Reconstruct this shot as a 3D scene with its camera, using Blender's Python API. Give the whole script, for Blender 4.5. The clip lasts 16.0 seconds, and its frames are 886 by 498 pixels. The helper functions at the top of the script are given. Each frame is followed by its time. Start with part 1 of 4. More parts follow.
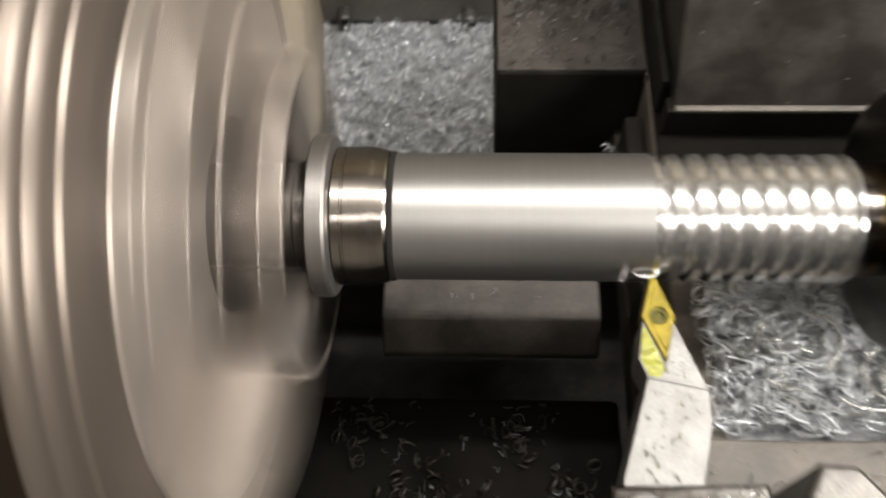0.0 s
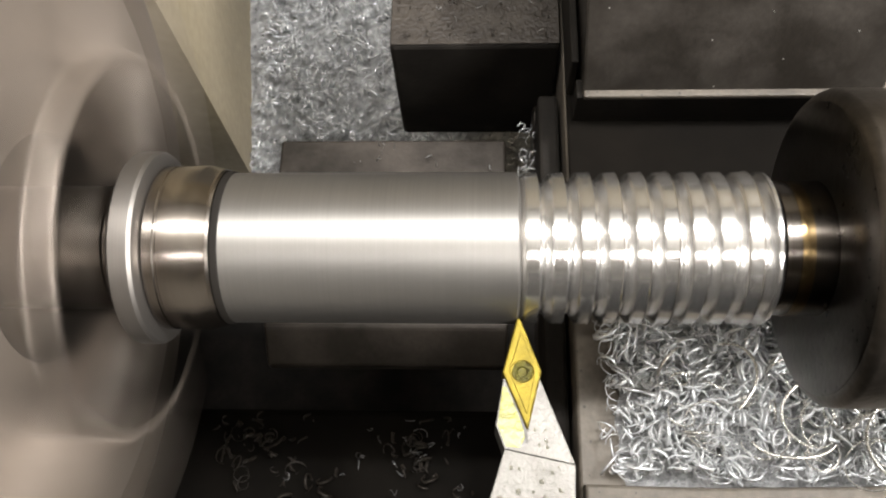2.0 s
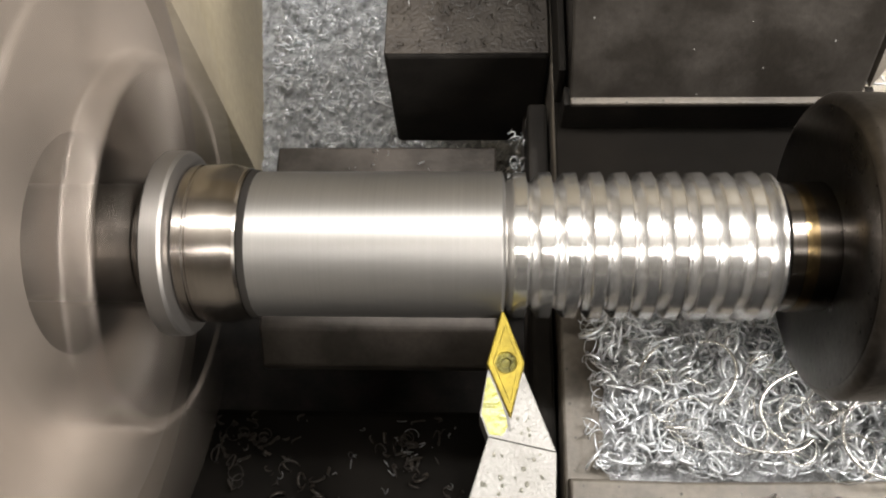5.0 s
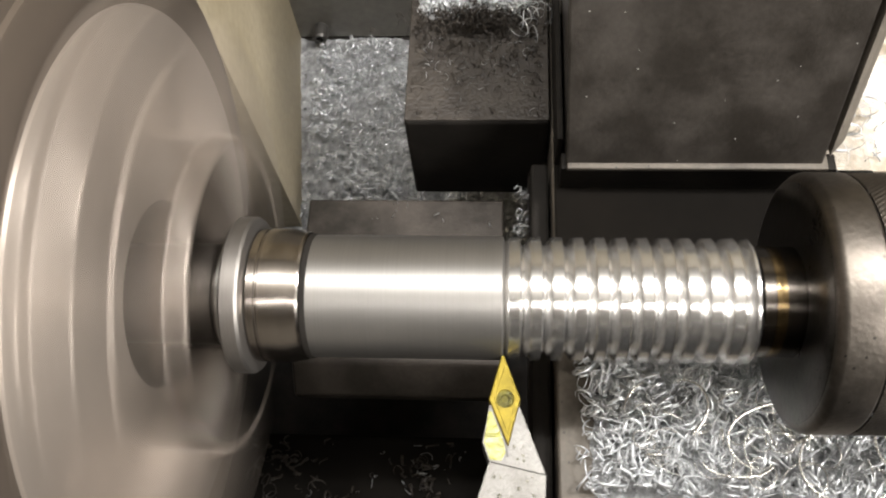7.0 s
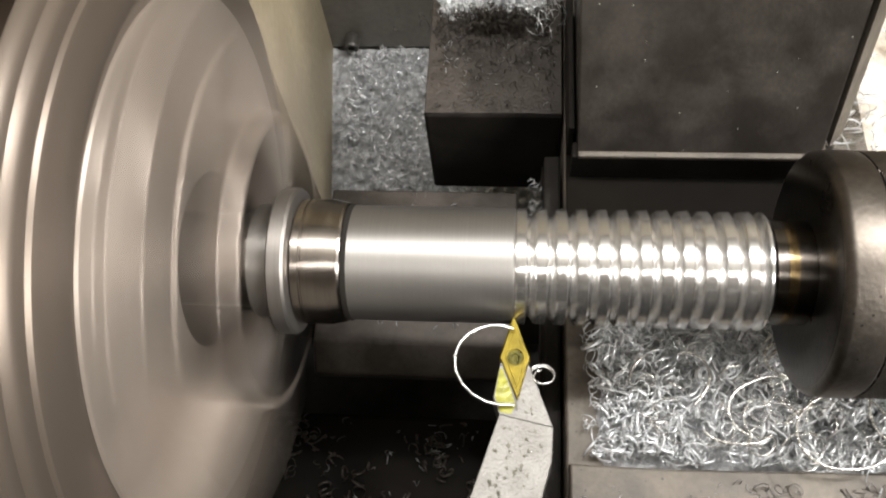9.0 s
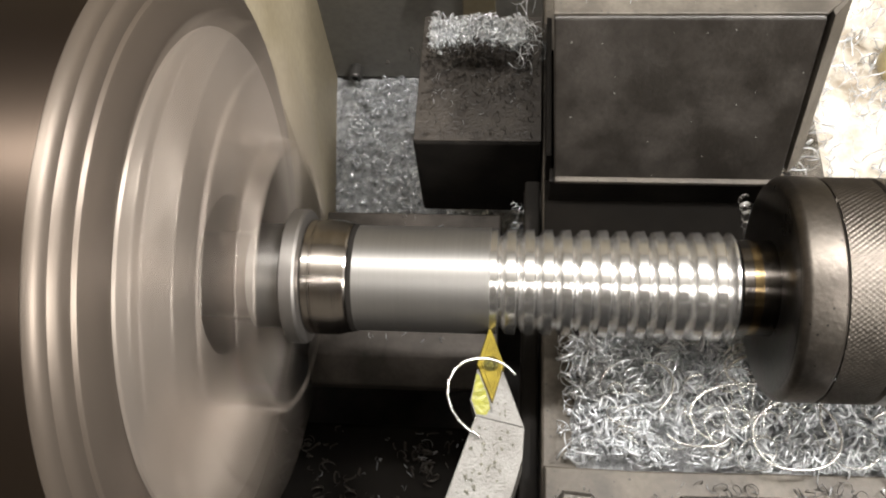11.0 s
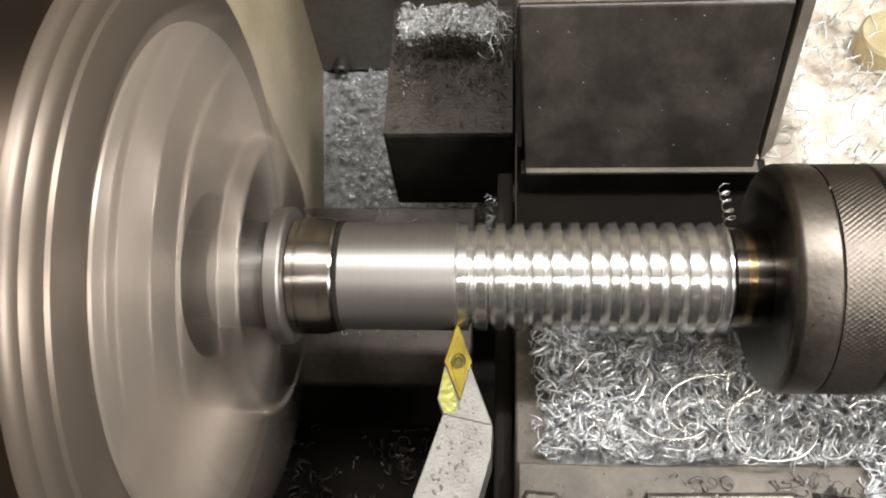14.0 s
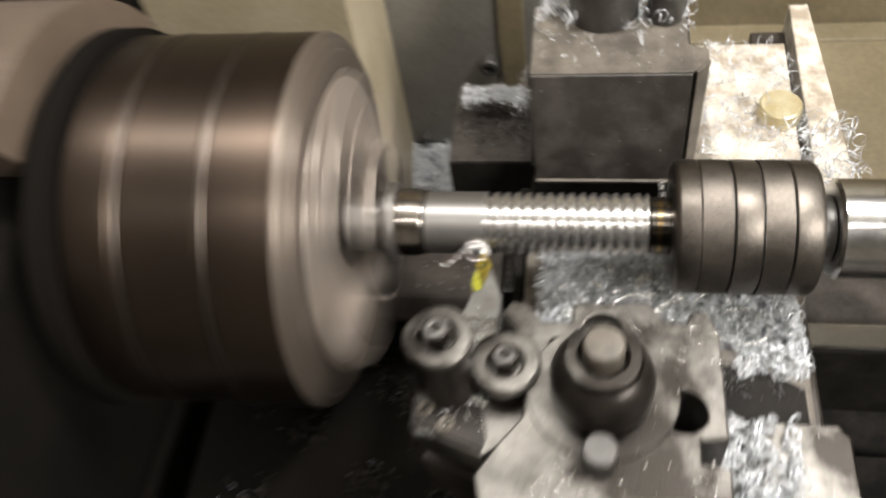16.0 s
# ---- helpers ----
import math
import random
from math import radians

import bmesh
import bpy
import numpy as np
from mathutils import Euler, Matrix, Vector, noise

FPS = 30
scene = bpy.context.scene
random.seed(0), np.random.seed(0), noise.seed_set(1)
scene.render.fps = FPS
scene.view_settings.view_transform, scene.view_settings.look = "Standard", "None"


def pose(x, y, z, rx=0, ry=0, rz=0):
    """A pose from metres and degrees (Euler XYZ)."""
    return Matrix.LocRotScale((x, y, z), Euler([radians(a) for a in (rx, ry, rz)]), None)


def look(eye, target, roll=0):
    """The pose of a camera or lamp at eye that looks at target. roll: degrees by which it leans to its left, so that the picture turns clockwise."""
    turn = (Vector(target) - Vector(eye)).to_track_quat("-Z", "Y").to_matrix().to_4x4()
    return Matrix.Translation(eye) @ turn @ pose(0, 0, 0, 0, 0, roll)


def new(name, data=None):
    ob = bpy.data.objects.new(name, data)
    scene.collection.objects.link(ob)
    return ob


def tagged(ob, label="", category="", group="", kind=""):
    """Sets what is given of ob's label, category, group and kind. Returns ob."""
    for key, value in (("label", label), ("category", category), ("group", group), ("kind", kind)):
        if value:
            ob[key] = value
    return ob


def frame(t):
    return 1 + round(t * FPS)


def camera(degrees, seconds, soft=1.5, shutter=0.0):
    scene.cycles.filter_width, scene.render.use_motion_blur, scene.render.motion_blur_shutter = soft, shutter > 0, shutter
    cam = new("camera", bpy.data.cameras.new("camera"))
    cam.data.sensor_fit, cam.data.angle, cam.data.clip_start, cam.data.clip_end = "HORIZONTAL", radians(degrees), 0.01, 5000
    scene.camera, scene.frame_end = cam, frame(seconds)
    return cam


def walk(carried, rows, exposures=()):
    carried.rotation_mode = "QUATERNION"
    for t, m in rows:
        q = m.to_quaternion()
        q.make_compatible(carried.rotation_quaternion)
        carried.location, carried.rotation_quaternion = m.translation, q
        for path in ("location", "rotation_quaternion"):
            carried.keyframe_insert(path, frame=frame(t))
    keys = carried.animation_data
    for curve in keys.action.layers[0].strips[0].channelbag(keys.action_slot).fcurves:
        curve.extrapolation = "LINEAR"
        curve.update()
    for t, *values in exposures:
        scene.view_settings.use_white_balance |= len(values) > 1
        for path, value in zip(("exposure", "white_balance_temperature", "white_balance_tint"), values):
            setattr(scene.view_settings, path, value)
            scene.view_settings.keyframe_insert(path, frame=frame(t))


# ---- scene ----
# A lathe cutting a screw-like grooved bar. The spindle's axis is the x axis (z = 0 on it), x towards
# the tailstock, y away from the operator. The floor lies 1.1 m below.
SECONDS = 16.0
cam = camera(55.2, SECONDS, soft=2.0, shutter=0.95)
# seconds, eye, yaw, pitch, roll
PATH = [
    (0, 0.0176, -0.0928, 0.1625, 4.67, -62.39, 3.69),
    (0.2, 0.0203, -0.0814, 0.1571, 8.55, -64.38, 6.59),
    (0.5, 0.0302, -0.0680, 0.1557, 13.17, -66.62, 11.01),
    (0.6, 0.0360, -0.0643, 0.1513, 13.79, -66.59, 12.52),
    (0.7, 0.0437, -0.0611, 0.1478, 14.27, -66.71, 13.14),
    (0.8, 0.0478, -0.0564, 0.1452, 12.65, -67.60, 11.99),
    (1, 0.0535, -0.0565, 0.1409, 10.16, -67.97, 9.97),
    (1.5, 0.0494, -0.0572, 0.1456, 6.82, -68.63, 6.70),
    (2, 0.0459, -0.0594, 0.1455, 6.88, -67.72, 6.29),
    (2.5, 0.0452, -0.0618, 0.1456, 6.89, -66.85, 6.33),
    (3, 0.0443, -0.0617, 0.1473, 5.92, -66.85, 5.41),
    (3.5, 0.0442, -0.0634, 0.1473, 5.98, -66.70, 5.58),
    (4, 0.0424, -0.0634, 0.1476, 4.97, -67.25, 4.48),
    (6.5, 0.0442, -0.0697, 0.1673, 9.20, -64.96, 7.85),
    (7, 0.0422, -0.0706, 0.1794, 9.15, -64.97, 7.74),
    (7.5, 0.0388, -0.0768, 0.1760, 9.42, -64.11, 8.11),
    (8, 0.0372, -0.0819, 0.1790, 9.65, -63.91, 7.56),
    (8.5, 0.0404, -0.0819, 0.1803, 10.95, -63.55, 9.19),
    (9, 0.0398, -0.0895, 0.1846, 10.98, -62.67, 8.51),
    (9.5, 0.0429, -0.0898, 0.1891, 11.17, -62.35, 8.28),
    (12, 0.0412, -0.1046, 0.2032, 9.89, -60.49, 7.49),
    (12.5, 0.0407, -0.1017, 0.2011, 9.28, -61.14, 6.97),
    (13, 0.0430, -0.0999, 0.1940, 9.43, -61.18, 7.50),
    (13.5, 0.0444, -0.0957, 0.1964, 9.78, -61.60, 8.32),
    (14, 0.0437, -0.0966, 0.1968, 9.89, -61.65, 8.54),
    (14.5, 0.0411, -0.0987, 0.1978, 10.01, -61.49, 8.44),
    (15, 0.0403, -0.1009, 0.2004, 10.19, -61.26, 8.31),
    (15.2, 0.0395, -0.1078, 0.2034, 9.71, -60.15, 7.35),
    (15.5, 0.0605, -0.1395, 0.2426, 13.68, -58.89, 10.40),
    (15.8, 0.0693, -0.1917, 0.2758, 14.16, -55.23, 10.03),
    (16.0, 0.0708, -0.2335, 0.2950, 15.89, -52.39, 11.50),
]
walk(cam, [(t, pose(x, y, z, 90 + pitch, 0, yaw) @ pose(0, 0, 0, 0, 0, -roll)) for t, x, y, z, yaw, pitch, roll in PATH],
     ((0.0, 0.04), (0.6, 0.12), (1.5, 0.22), (4.0, 0.24), (7.0, 0.16), (8.5, 0.10), (12.0, -0.02), (16.0, -0.06)))

# the tool tip's place along the axis, which all of the carriage shares
FEED = [(0.0, 0.0548), (0.5, 0.0548), (1.0, 0.0544), (1.5, 0.0535), (2.5, 0.0513), (4.0, 0.0487), (5.5, 0.0459), (7.0, 0.0429), (8.0, 0.0410),
        (9.5, 0.0383), (12.0, 0.0336), (14.5, 0.0290), (15.0, 0.0282), (16.0, 0.0268)]


def feed(t):
    for (t0, a), (t1, b) in zip(FEED, FEED[1:]):
        if t <= t1:
            return a + (b - a) * (t - t0) / (t1 - t0)
    return FEED[-1][1]


# ---- light ----
world = bpy.data.worlds.new("workshop")
scene.world = world
world.use_nodes = True
world.node_tree.nodes["Background"].inputs[0].default_value = (0.88, 0.87, 0.86, 1)
world.node_tree.nodes["Background"].inputs[1].default_value = 0.05
scene.view_settings.exposure = 0.0


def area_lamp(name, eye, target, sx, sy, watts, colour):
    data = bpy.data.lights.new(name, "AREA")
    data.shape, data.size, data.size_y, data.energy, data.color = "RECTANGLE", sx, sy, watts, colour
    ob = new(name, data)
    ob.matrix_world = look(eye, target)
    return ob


area_lamp("machine_lamp_light", (0.30, 0.055, 0.46), (0.06, 0.0, 0.0), 0.11, 0.05, 3.7, (1.0, 0.985, 0.975))
area_lamp("ceiling_light_tube", (-0.2, 0.17, 1.55), (-0.2, 0.17, 0), 1.5, 0.06, 26.0, (1.0, 0.985, 0.97))
# added lamp facing up: fills the ceiling and lifts the darkest tones
area_lamp("ceiling_uplight_fill", (-0.2, 0.17, 1.30), (-0.2, 0.171, 1.7), 1.5, 0.25, 16.0, (1.0, 0.985, 0.97))
area_lamp("ceiling_front_tube", (0.1, -0.95, 1.52), (0.0, -0.1, 0), 1.4, 0.03, 6.0, (1.0, 0.97, 0.93))
# soft fill added from the front right; no window stands behind it
area_lamp("side_fill_light", (1.28, -0.85, 1.08), (0.08, 0.0, 0.0), 0.6, 0.5, 46.0, (1.0, 0.975, 0.94))


# ---- materials ----
def material(name, base, rough=0.5, metal=0.0, dark=None, patch=30.0, grain=600.0, mix=0.5, bump=0.2, rough_var=0.15, stretch=(1, 1, 1), grain_amount=0.25, fleck=None, coat=0.0, distance=0.0004, brushed=0.0, sheen=0.5):
    m = bpy.data.materials.new(name)
    m.use_nodes = True
    nt, p = m.node_tree, m.node_tree.nodes["Principled BSDF"]
    link, node = nt.links.new, nt.nodes.new
    dark = dark or tuple(c * 0.55 for c in base)
    co, mp = node("ShaderNodeTexCoord"), node("ShaderNodeMapping")
    mp.inputs["Scale"].default_value = stretch
    link(co.outputs["Object"], mp.inputs["Vector"])
    big, fine = node("ShaderNodeTexNoise"), node("ShaderNodeTexNoise")
    big.inputs["Scale"].default_value, big.inputs["Detail"].default_value, big.inputs["Roughness"].default_value = patch, 5, 0.62
    fine.inputs["Scale"].default_value, fine.inputs["Detail"].default_value = grain, 3
    link(co.outputs["Object"], big.inputs["Vector"])
    link(mp.outputs["Vector"], fine.inputs["Vector"])
    ramp = node("ShaderNodeValToRGB")
    ramp.color_ramp.elements[0].position, ramp.color_ramp.elements[1].position = 0.5 - 0.28 * mix - 0.02, 0.5 + 0.22
    ramp.color_ramp.elements[0].color, ramp.color_ramp.elements[1].color = (*dark, 1), (*base, 1)
    link(big.outputs["Fac"], ramp.inputs["Fac"])
    mul = node("ShaderNodeMixRGB")
    mul.blend_type = "OVERLAY"
    mul.inputs["Fac"].default_value = grain_amount
    link(ramp.outputs["Color"], mul.inputs["Color1"])
    link(fine.outputs["Fac"], mul.inputs["Color2"])
    out = mul.outputs["Color"]
    if fleck:
        spots, cut, lay = node("ShaderNodeTexVoronoi"), node("ShaderNodeMath"), node("ShaderNodeMixRGB")
        spots.inputs["Scale"].default_value = fleck[1]
        cut.operation, cut.inputs[1].default_value = "LESS_THAN", fleck[2]
        link(co.outputs["Object"], spots.inputs["Vector"])
        link(spots.outputs["Distance"], cut.inputs[0])
        link(cut.outputs[0], lay.inputs["Fac"])
        link(out, lay.inputs["Color1"])
        lay.inputs["Color2"].default_value = (*fleck[0], 1)
        out = lay.outputs["Color"]
    link(out, p.inputs["Base Color"])
    rr = node("ShaderNodeMapRange")
    rr.inputs["To Min"].default_value, rr.inputs["To Max"].default_value = max(0.03, rough - rough_var), min(1, rough + rough_var)
    link(big.outputs["Fac"], rr.inputs["Value"])
    link(rr.outputs["Result"], p.inputs["Roughness"])
    p.inputs["Metallic"].default_value = metal
    p.inputs["Coat Weight"].default_value = coat
    p.inputs["Specular IOR Level"].default_value = sheen
    p.inputs["Coat Roughness"].default_value = 0.12
    if brushed:
        tangent = node("ShaderNodeTangent")
        tangent.direction_type, tangent.axis = "RADIAL", "X"
        link(tangent.outputs["Tangent"], p.inputs["Tangent"])
        p.inputs["Anisotropic"].default_value = brushed
        p.inputs["Anisotropic Rotation"].default_value = 0.25
    b = node("ShaderNodeBump")
    b.inputs["Strength"].default_value, b.inputs["Distance"].default_value = bump, distance
    link(fine.outputs["Fac"], b.inputs["Height"])
    link(b.outputs["Normal"], p.inputs["Normal"])
    return m


TURNED = material("turned_steel", (0.265, 0.252, 0.236), 0.45, 0.9, (0.235, 0.224, 0.209), patch=60, grain=1.0, stretch=(5200, 30, 30), bump=0.2, grain_amount=0.12, rough_var=0.03, distance=0.00002, brushed=0.5)
CUT = material("freshly_cut_steel", (0.69, 0.675, 0.655), 0.22, 0.96, (0.60, 0.585, 0.565), patch=150, grain=1.0, stretch=(4200, 40, 40), bump=0.3, grain_amount=0.1, rough_var=0.06, distance=0.00003, brushed=0.4)
GROUND = material("ground_steel", (0.37, 0.335, 0.305), 0.2, 1.0, (0.27, 0.242, 0.217), patch=80, grain=1.0, stretch=(2600, 30, 30), bump=0.15, grain_amount=0.15, rough_var=0.06, distance=0.00003)
DULL = material("dull_turned_steel", (0.18, 0.168, 0.156), 0.50, 1.0, (0.28, 0.26, 0.24), patch=40, grain=1.0, stretch=(2600, 60, 60), bump=0.3, grain_amount=0.2, rough_var=0.06, distance=0.00005)
# steel darkened to hold the shade in the chuck's mouth
SHADED_HUB = material("shaded_hub_steel", (0.065, 0.057, 0.05), 0.36, 1.0, (0.09, 0.08, 0.07), patch=60, grain=1.0, stretch=(2600, 30, 30), bump=0.15, distance=0.00003)
CHUCK_FACE = material("chuck_face_steel", (0.34, 0.292, 0.25), 0.40, 0.65, (0.26, 0.22, 0.186), patch=40, grain=500, bump=0.1, rough_var=0.08, brushed=0.6)
RIM = material("brown_chuck_rim_steel", (0.165, 0.134, 0.108), 0.42, 0.7, (0.12, 0.097, 0.078), patch=40, grain=500, bump=0.1, rough_var=0.08, brushed=0.5)
RING = material("paler_ring_steel", (0.135, 0.112, 0.094), 0.36, 1.0, (0.09, 0.075, 0.062), patch=25, grain=500, bump=0.1, rough_var=0.05)
CHUCK_SIDE = material("chuck_side_steel", (0.095, 0.069, 0.052), 0.40, 1.0, (0.05, 0.039, 0.031), patch=22, grain=400, bump=0.1, rough_var=0.06, brushed=0.6)
BLACKED = material("blackened_steel", (0.115, 0.107, 0.098), 0.40, 0.45, (0.04, 0.037, 0.033), patch=38, grain=900, bump=0.25, rough_var=0.1, fleck=((0.38, 0.37, 0.35), 160, 0.045))
# greasy iron, near black because it also holds shade in gaps and fronts
GREASE_AND_SHADE = material("greasy_and_shaded_iron", (0.016, 0.0138, 0.0115), 0.75, 0.0, (0.007, 0.006, 0.005), patch=70, grain=600, bump=0.3, sheen=0.12)
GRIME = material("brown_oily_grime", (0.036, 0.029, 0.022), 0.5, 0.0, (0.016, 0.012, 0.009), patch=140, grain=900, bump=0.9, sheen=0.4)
OILY = material("oily_cast_iron", (0.060, 0.050, 0.042), 0.42, 0.35, (0.018, 0.015, 0.012), patch=60, grain=700, bump=0.22, rough_var=0.15, sheen=0.3)
# casting colour for deep recesses: grime, and their shade darkened in
DARK_PIT = material("grimy_shaded_casting", (0.034, 0.029, 0.025), 0.75, 0.0, (0.009, 0.008, 0.007), patch=60, grain=500, bump=0.35, sheen=0.2)
SLIDE = material("ground_slide_iron", (0.14, 0.12, 0.095), 0.58, 0.25, (0.055, 0.046, 0.036), patch=70, grain=800, bump=0.3, rough_var=0.15, fleck=((0.04, 0.034, 0.028), 260, 0.09))
# near-white iron for plate and side bar, far paler than the table
PALE_SLIDE = material("pale_slide_iron", (0.74, 0.69, 0.60), 0.5, 0.25, (0.30, 0.25, 0.19), patch=75, grain=700, mix=0.35, bump=0.4, rough_var=0.15)
MILLED = material("milled_holder_steel", (0.17, 0.163, 0.15), 0.4, 0.7, (0.10, 0.094, 0.085), patch=120, grain=1500, bump=0.35, rough_var=0.12, fleck=((0.10, 0.09, 0.08), 420, 0.10))
POST = material("oily_post_steel", (0.225, 0.21, 0.187), 0.36, 0.75, (0.014, 0.011, 0.008), patch=26, grain=1200, mix=0.1, bump=0.45, rough_var=0.2, fleck=((0.45, 0.43, 0.40), 240, 0.06))
# oily nut steel darkened for shade on sides turned from the lamps
SHADED_NUT = material("oily_shaded_nut", (0.032, 0.026, 0.021), 0.34, 0.6, (0.010, 0.008, 0.0065), patch=60, grain=900, bump=0.3, rough_var=0.1, fleck=((0.3, 0.28, 0.25), 220, 0.04))
BLOCK = material("satin_black_block", (0.054, 0.047, 0.040), 0.36, 0.35, (0.022, 0.0185, 0.015), patch=55, grain=750, mix=0.3, bump=0.25, rough_var=0.14, fleck=((0.38, 0.37, 0.35), 240, 0.045))
SWARF = material("steel_swarf", (0.95, 0.96, 0.97), 0.24, 0.62, (0.62, 0.635, 0.65), patch=300, grain=2500, bump=0.5, rough_var=0.1)
MOUND = material("packed_fine_swarf", (0.62, 0.625, 0.63), 0.32, 0.55, (0.07, 0.07, 0.07), patch=260, grain=1800, bump=1.0, distance=0.001, mix=0.9)
CHIP = material("fresh_chip", (0.86, 0.84, 0.80), 0.25, 0.9, (0.68, 0.66, 0.62), patch=400, grain=2500, bump=0.4)
BODY = material("worn_centre_body", (0.135, 0.118, 0.10), 0.42, 1.0, (0.08, 0.07, 0.06), patch=55, grain=700, bump=0.25, rough_var=0.1, fleck=((0.05, 0.045, 0.04), 300, 0.10))
# warm tint painted in for a lamp's reflection on the nose
WARM_REFLECTION = material("warm_reflection_steel", (0.24, 0.17, 0.08), 0.2, 1.0, (0.15, 0.11, 0.06), patch=60, grain=600, bump=0.1)
NOSE = material("dark_centre_nose", (0.10, 0.088, 0.078), 0.2, 1.0, (0.09, 0.08, 0.07), patch=60, grain=1.0, stretch=(2600, 30, 30), bump=0.15, distance=0.00003)
FACE_STEEL = material("dark_polished_face", (0.10, 0.09, 0.08), 0.30, 1.0, (0.05, 0.044, 0.038), patch=90, grain=700, bump=0.12, rough_var=0.08, fleck=((0.02, 0.018, 0.016), 420, 0.12))
CHROME = material("bright_quill_steel", (0.66, 0.65, 0.63), 0.2, 1.0, (0.5, 0.49, 0.47), patch=40, grain=500, bump=0.1)
BEIGE = material("beige_machine_paint", (0.32, 0.272, 0.19), 0.5, 0.0, (0.25, 0.208, 0.135), patch=25, grain=300, bump=0.3, rough_var=0.1)
# one even dark tan, much darker than the beige end wall
DARK_TAN = material("dark_tan_paint", (0.105, 0.076, 0.055), 0.5, 0.0, (0.075, 0.054, 0.038), patch=12, grain=250, bump=0.2, rough_var=0.08)
# near black: shade on the housing and saddle wing is put into this colour
DARK_SHADE_PAINT = material("dark_paint_with_shade", (0.009, 0.0075, 0.006), 0.85, 0.0, (0.005, 0.0045, 0.004), patch=12, grain=250, bump=0.2, sheen=0.02)
OLIVE = material("olive_splashguard_paint", (0.165, 0.133, 0.08), 0.5, 0.0, (0.11, 0.088, 0.05), patch=15, grain=250, bump=0.3)
GREY_PANEL = material("grey_enamel_panel", (0.17, 0.16, 0.138), 0.4, 0.1, (0.105, 0.097, 0.083), patch=18, grain=350, bump=0.2)
INSERT = material("titanium_nitride_coating", (0.20, 0.15, 0.018), 0.38, 0.8, (0.10, 0.075, 0.008), patch=250, grain=2500, bump=0.2, rough_var=0.08)
INSERT_SCREW = material("yellow_oiled_screw", (0.11, 0.098, 0.008), 0.3, 0.5, (0.02, 0.017, 0.002), patch=900, grain=3000, bump=0.8)
OIL = material("yellow_cutting_oil", (0.27, 0.265, 0.02), 0.2, 0.0, (0.13, 0.125, 0.012), patch=500, grain=900, bump=0.4, coat=0.2)
BRASSY_PLUG = material("pale_brass", (0.62, 0.56, 0.39), 0.4, 0.8, (0.55, 0.46, 0.26), patch=120, grain=900, bump=0.2)
WALL = material("workshop_wall_paint", (0.60, 0.57, 0.51), 0.8, 0.0, (0.50, 0.47, 0.42), patch=2, grain=60, bump=0.2)
FLOOR = material("workshop_concrete", (0.24, 0.23, 0.21), 0.8, 0.0, (0.15, 0.14, 0.13), patch=3, grain=80, bump=0.4)
drop = bpy.data.materials.new("oil_droplet")
drop.use_nodes = True
_p = drop.node_tree.nodes["Principled BSDF"]
_p.inputs["Base Color"].default_value, _p.inputs["Roughness"].default_value, _p.inputs["IOR"].default_value = (0.9, 0.88, 0.75, 1), 0.05, 1.45
_p.inputs["Transmission Weight"].default_value = 0.9
DROPLET = drop


# ---- mesh makers (millimetres in, metres out) ----
MM = 0.001


def link_mesh(name, bm, mat, parent=None, label="", smooth=None):
    bmesh.ops.recalc_face_normals(bm, faces=bm.faces)
    me = bpy.data.meshes.new(name)
    bm.to_mesh(me)
    bm.free()
    me.materials.append(mat)
    ob = new(name, me)
    if smooth is not None:
        me.polygons.foreach_set("use_smooth", [True] * len(me.polygons))
        me.set_sharp_from_angle(angle=radians(smooth))
    if parent:
        ob.parent = parent
    if label:
        ob["label"] = label
    return ob


def part(name, bm, mat, parent, label="", smooth=None):
    return link_mesh(name, bm, mat, parent, label, smooth)


def thing(name, label, category, group="", kind=""):
    ob = new(name)
    ob.empty_display_size = 0.01
    return tagged(ob, label, category, group, kind)


def turned(profile, seg=96, closed=True):
    """A body of revolution about x from (x, r) pairs in mm."""
    bm = bmesh.new()
    rings = []
    for x, r in profile:
        rings.append([bm.verts.new((x * MM, r * MM * math.cos(2 * math.pi * k / seg), r * MM * math.sin(2 * math.pi * k / seg))) for k in range(seg)])
    for a, b in zip(rings, rings[1:]):
        for k in range(seg):
            bm.faces.new((a[k], a[(k + 1) % seg], b[(k + 1) % seg], b[k]))
    if closed:
        bm.faces.new(rings[0])
        bm.faces.new(rings[-1])
    return bm


def upright(profile, x, y, seg=40):
    """A body of revolution about a vertical through (x, y) from (r, z) pairs in mm."""
    bm = turned([(z, r) for r, z in profile], seg)
    bmesh.ops.transform(bm, matrix=pose(x * MM, y * MM, 0) @ pose(0, 0, 0, 0, -90, 0), verts=bm.verts)
    return bm


def block(x0, x1, y0, y1, z0, z1, bevel=0.6, segments=2):
    bm = bmesh.new()
    bmesh.ops.create_cube(bm, size=1)
    bmesh.ops.transform(bm, matrix=Matrix.LocRotScale(Vector(((x0 + x1) / 2, (y0 + y1) / 2, (z0 + z1) / 2)) * MM, None, Vector((abs(x1 - x0), abs(y1 - y0), abs(z1 - z0))) * MM), verts=bm.verts)
    if bevel:
        bmesh.ops.bevel(bm, geom=list(bm.edges), offset=bevel * MM, segments=segments, affect="EDGES", profile=0.5)
    return bm


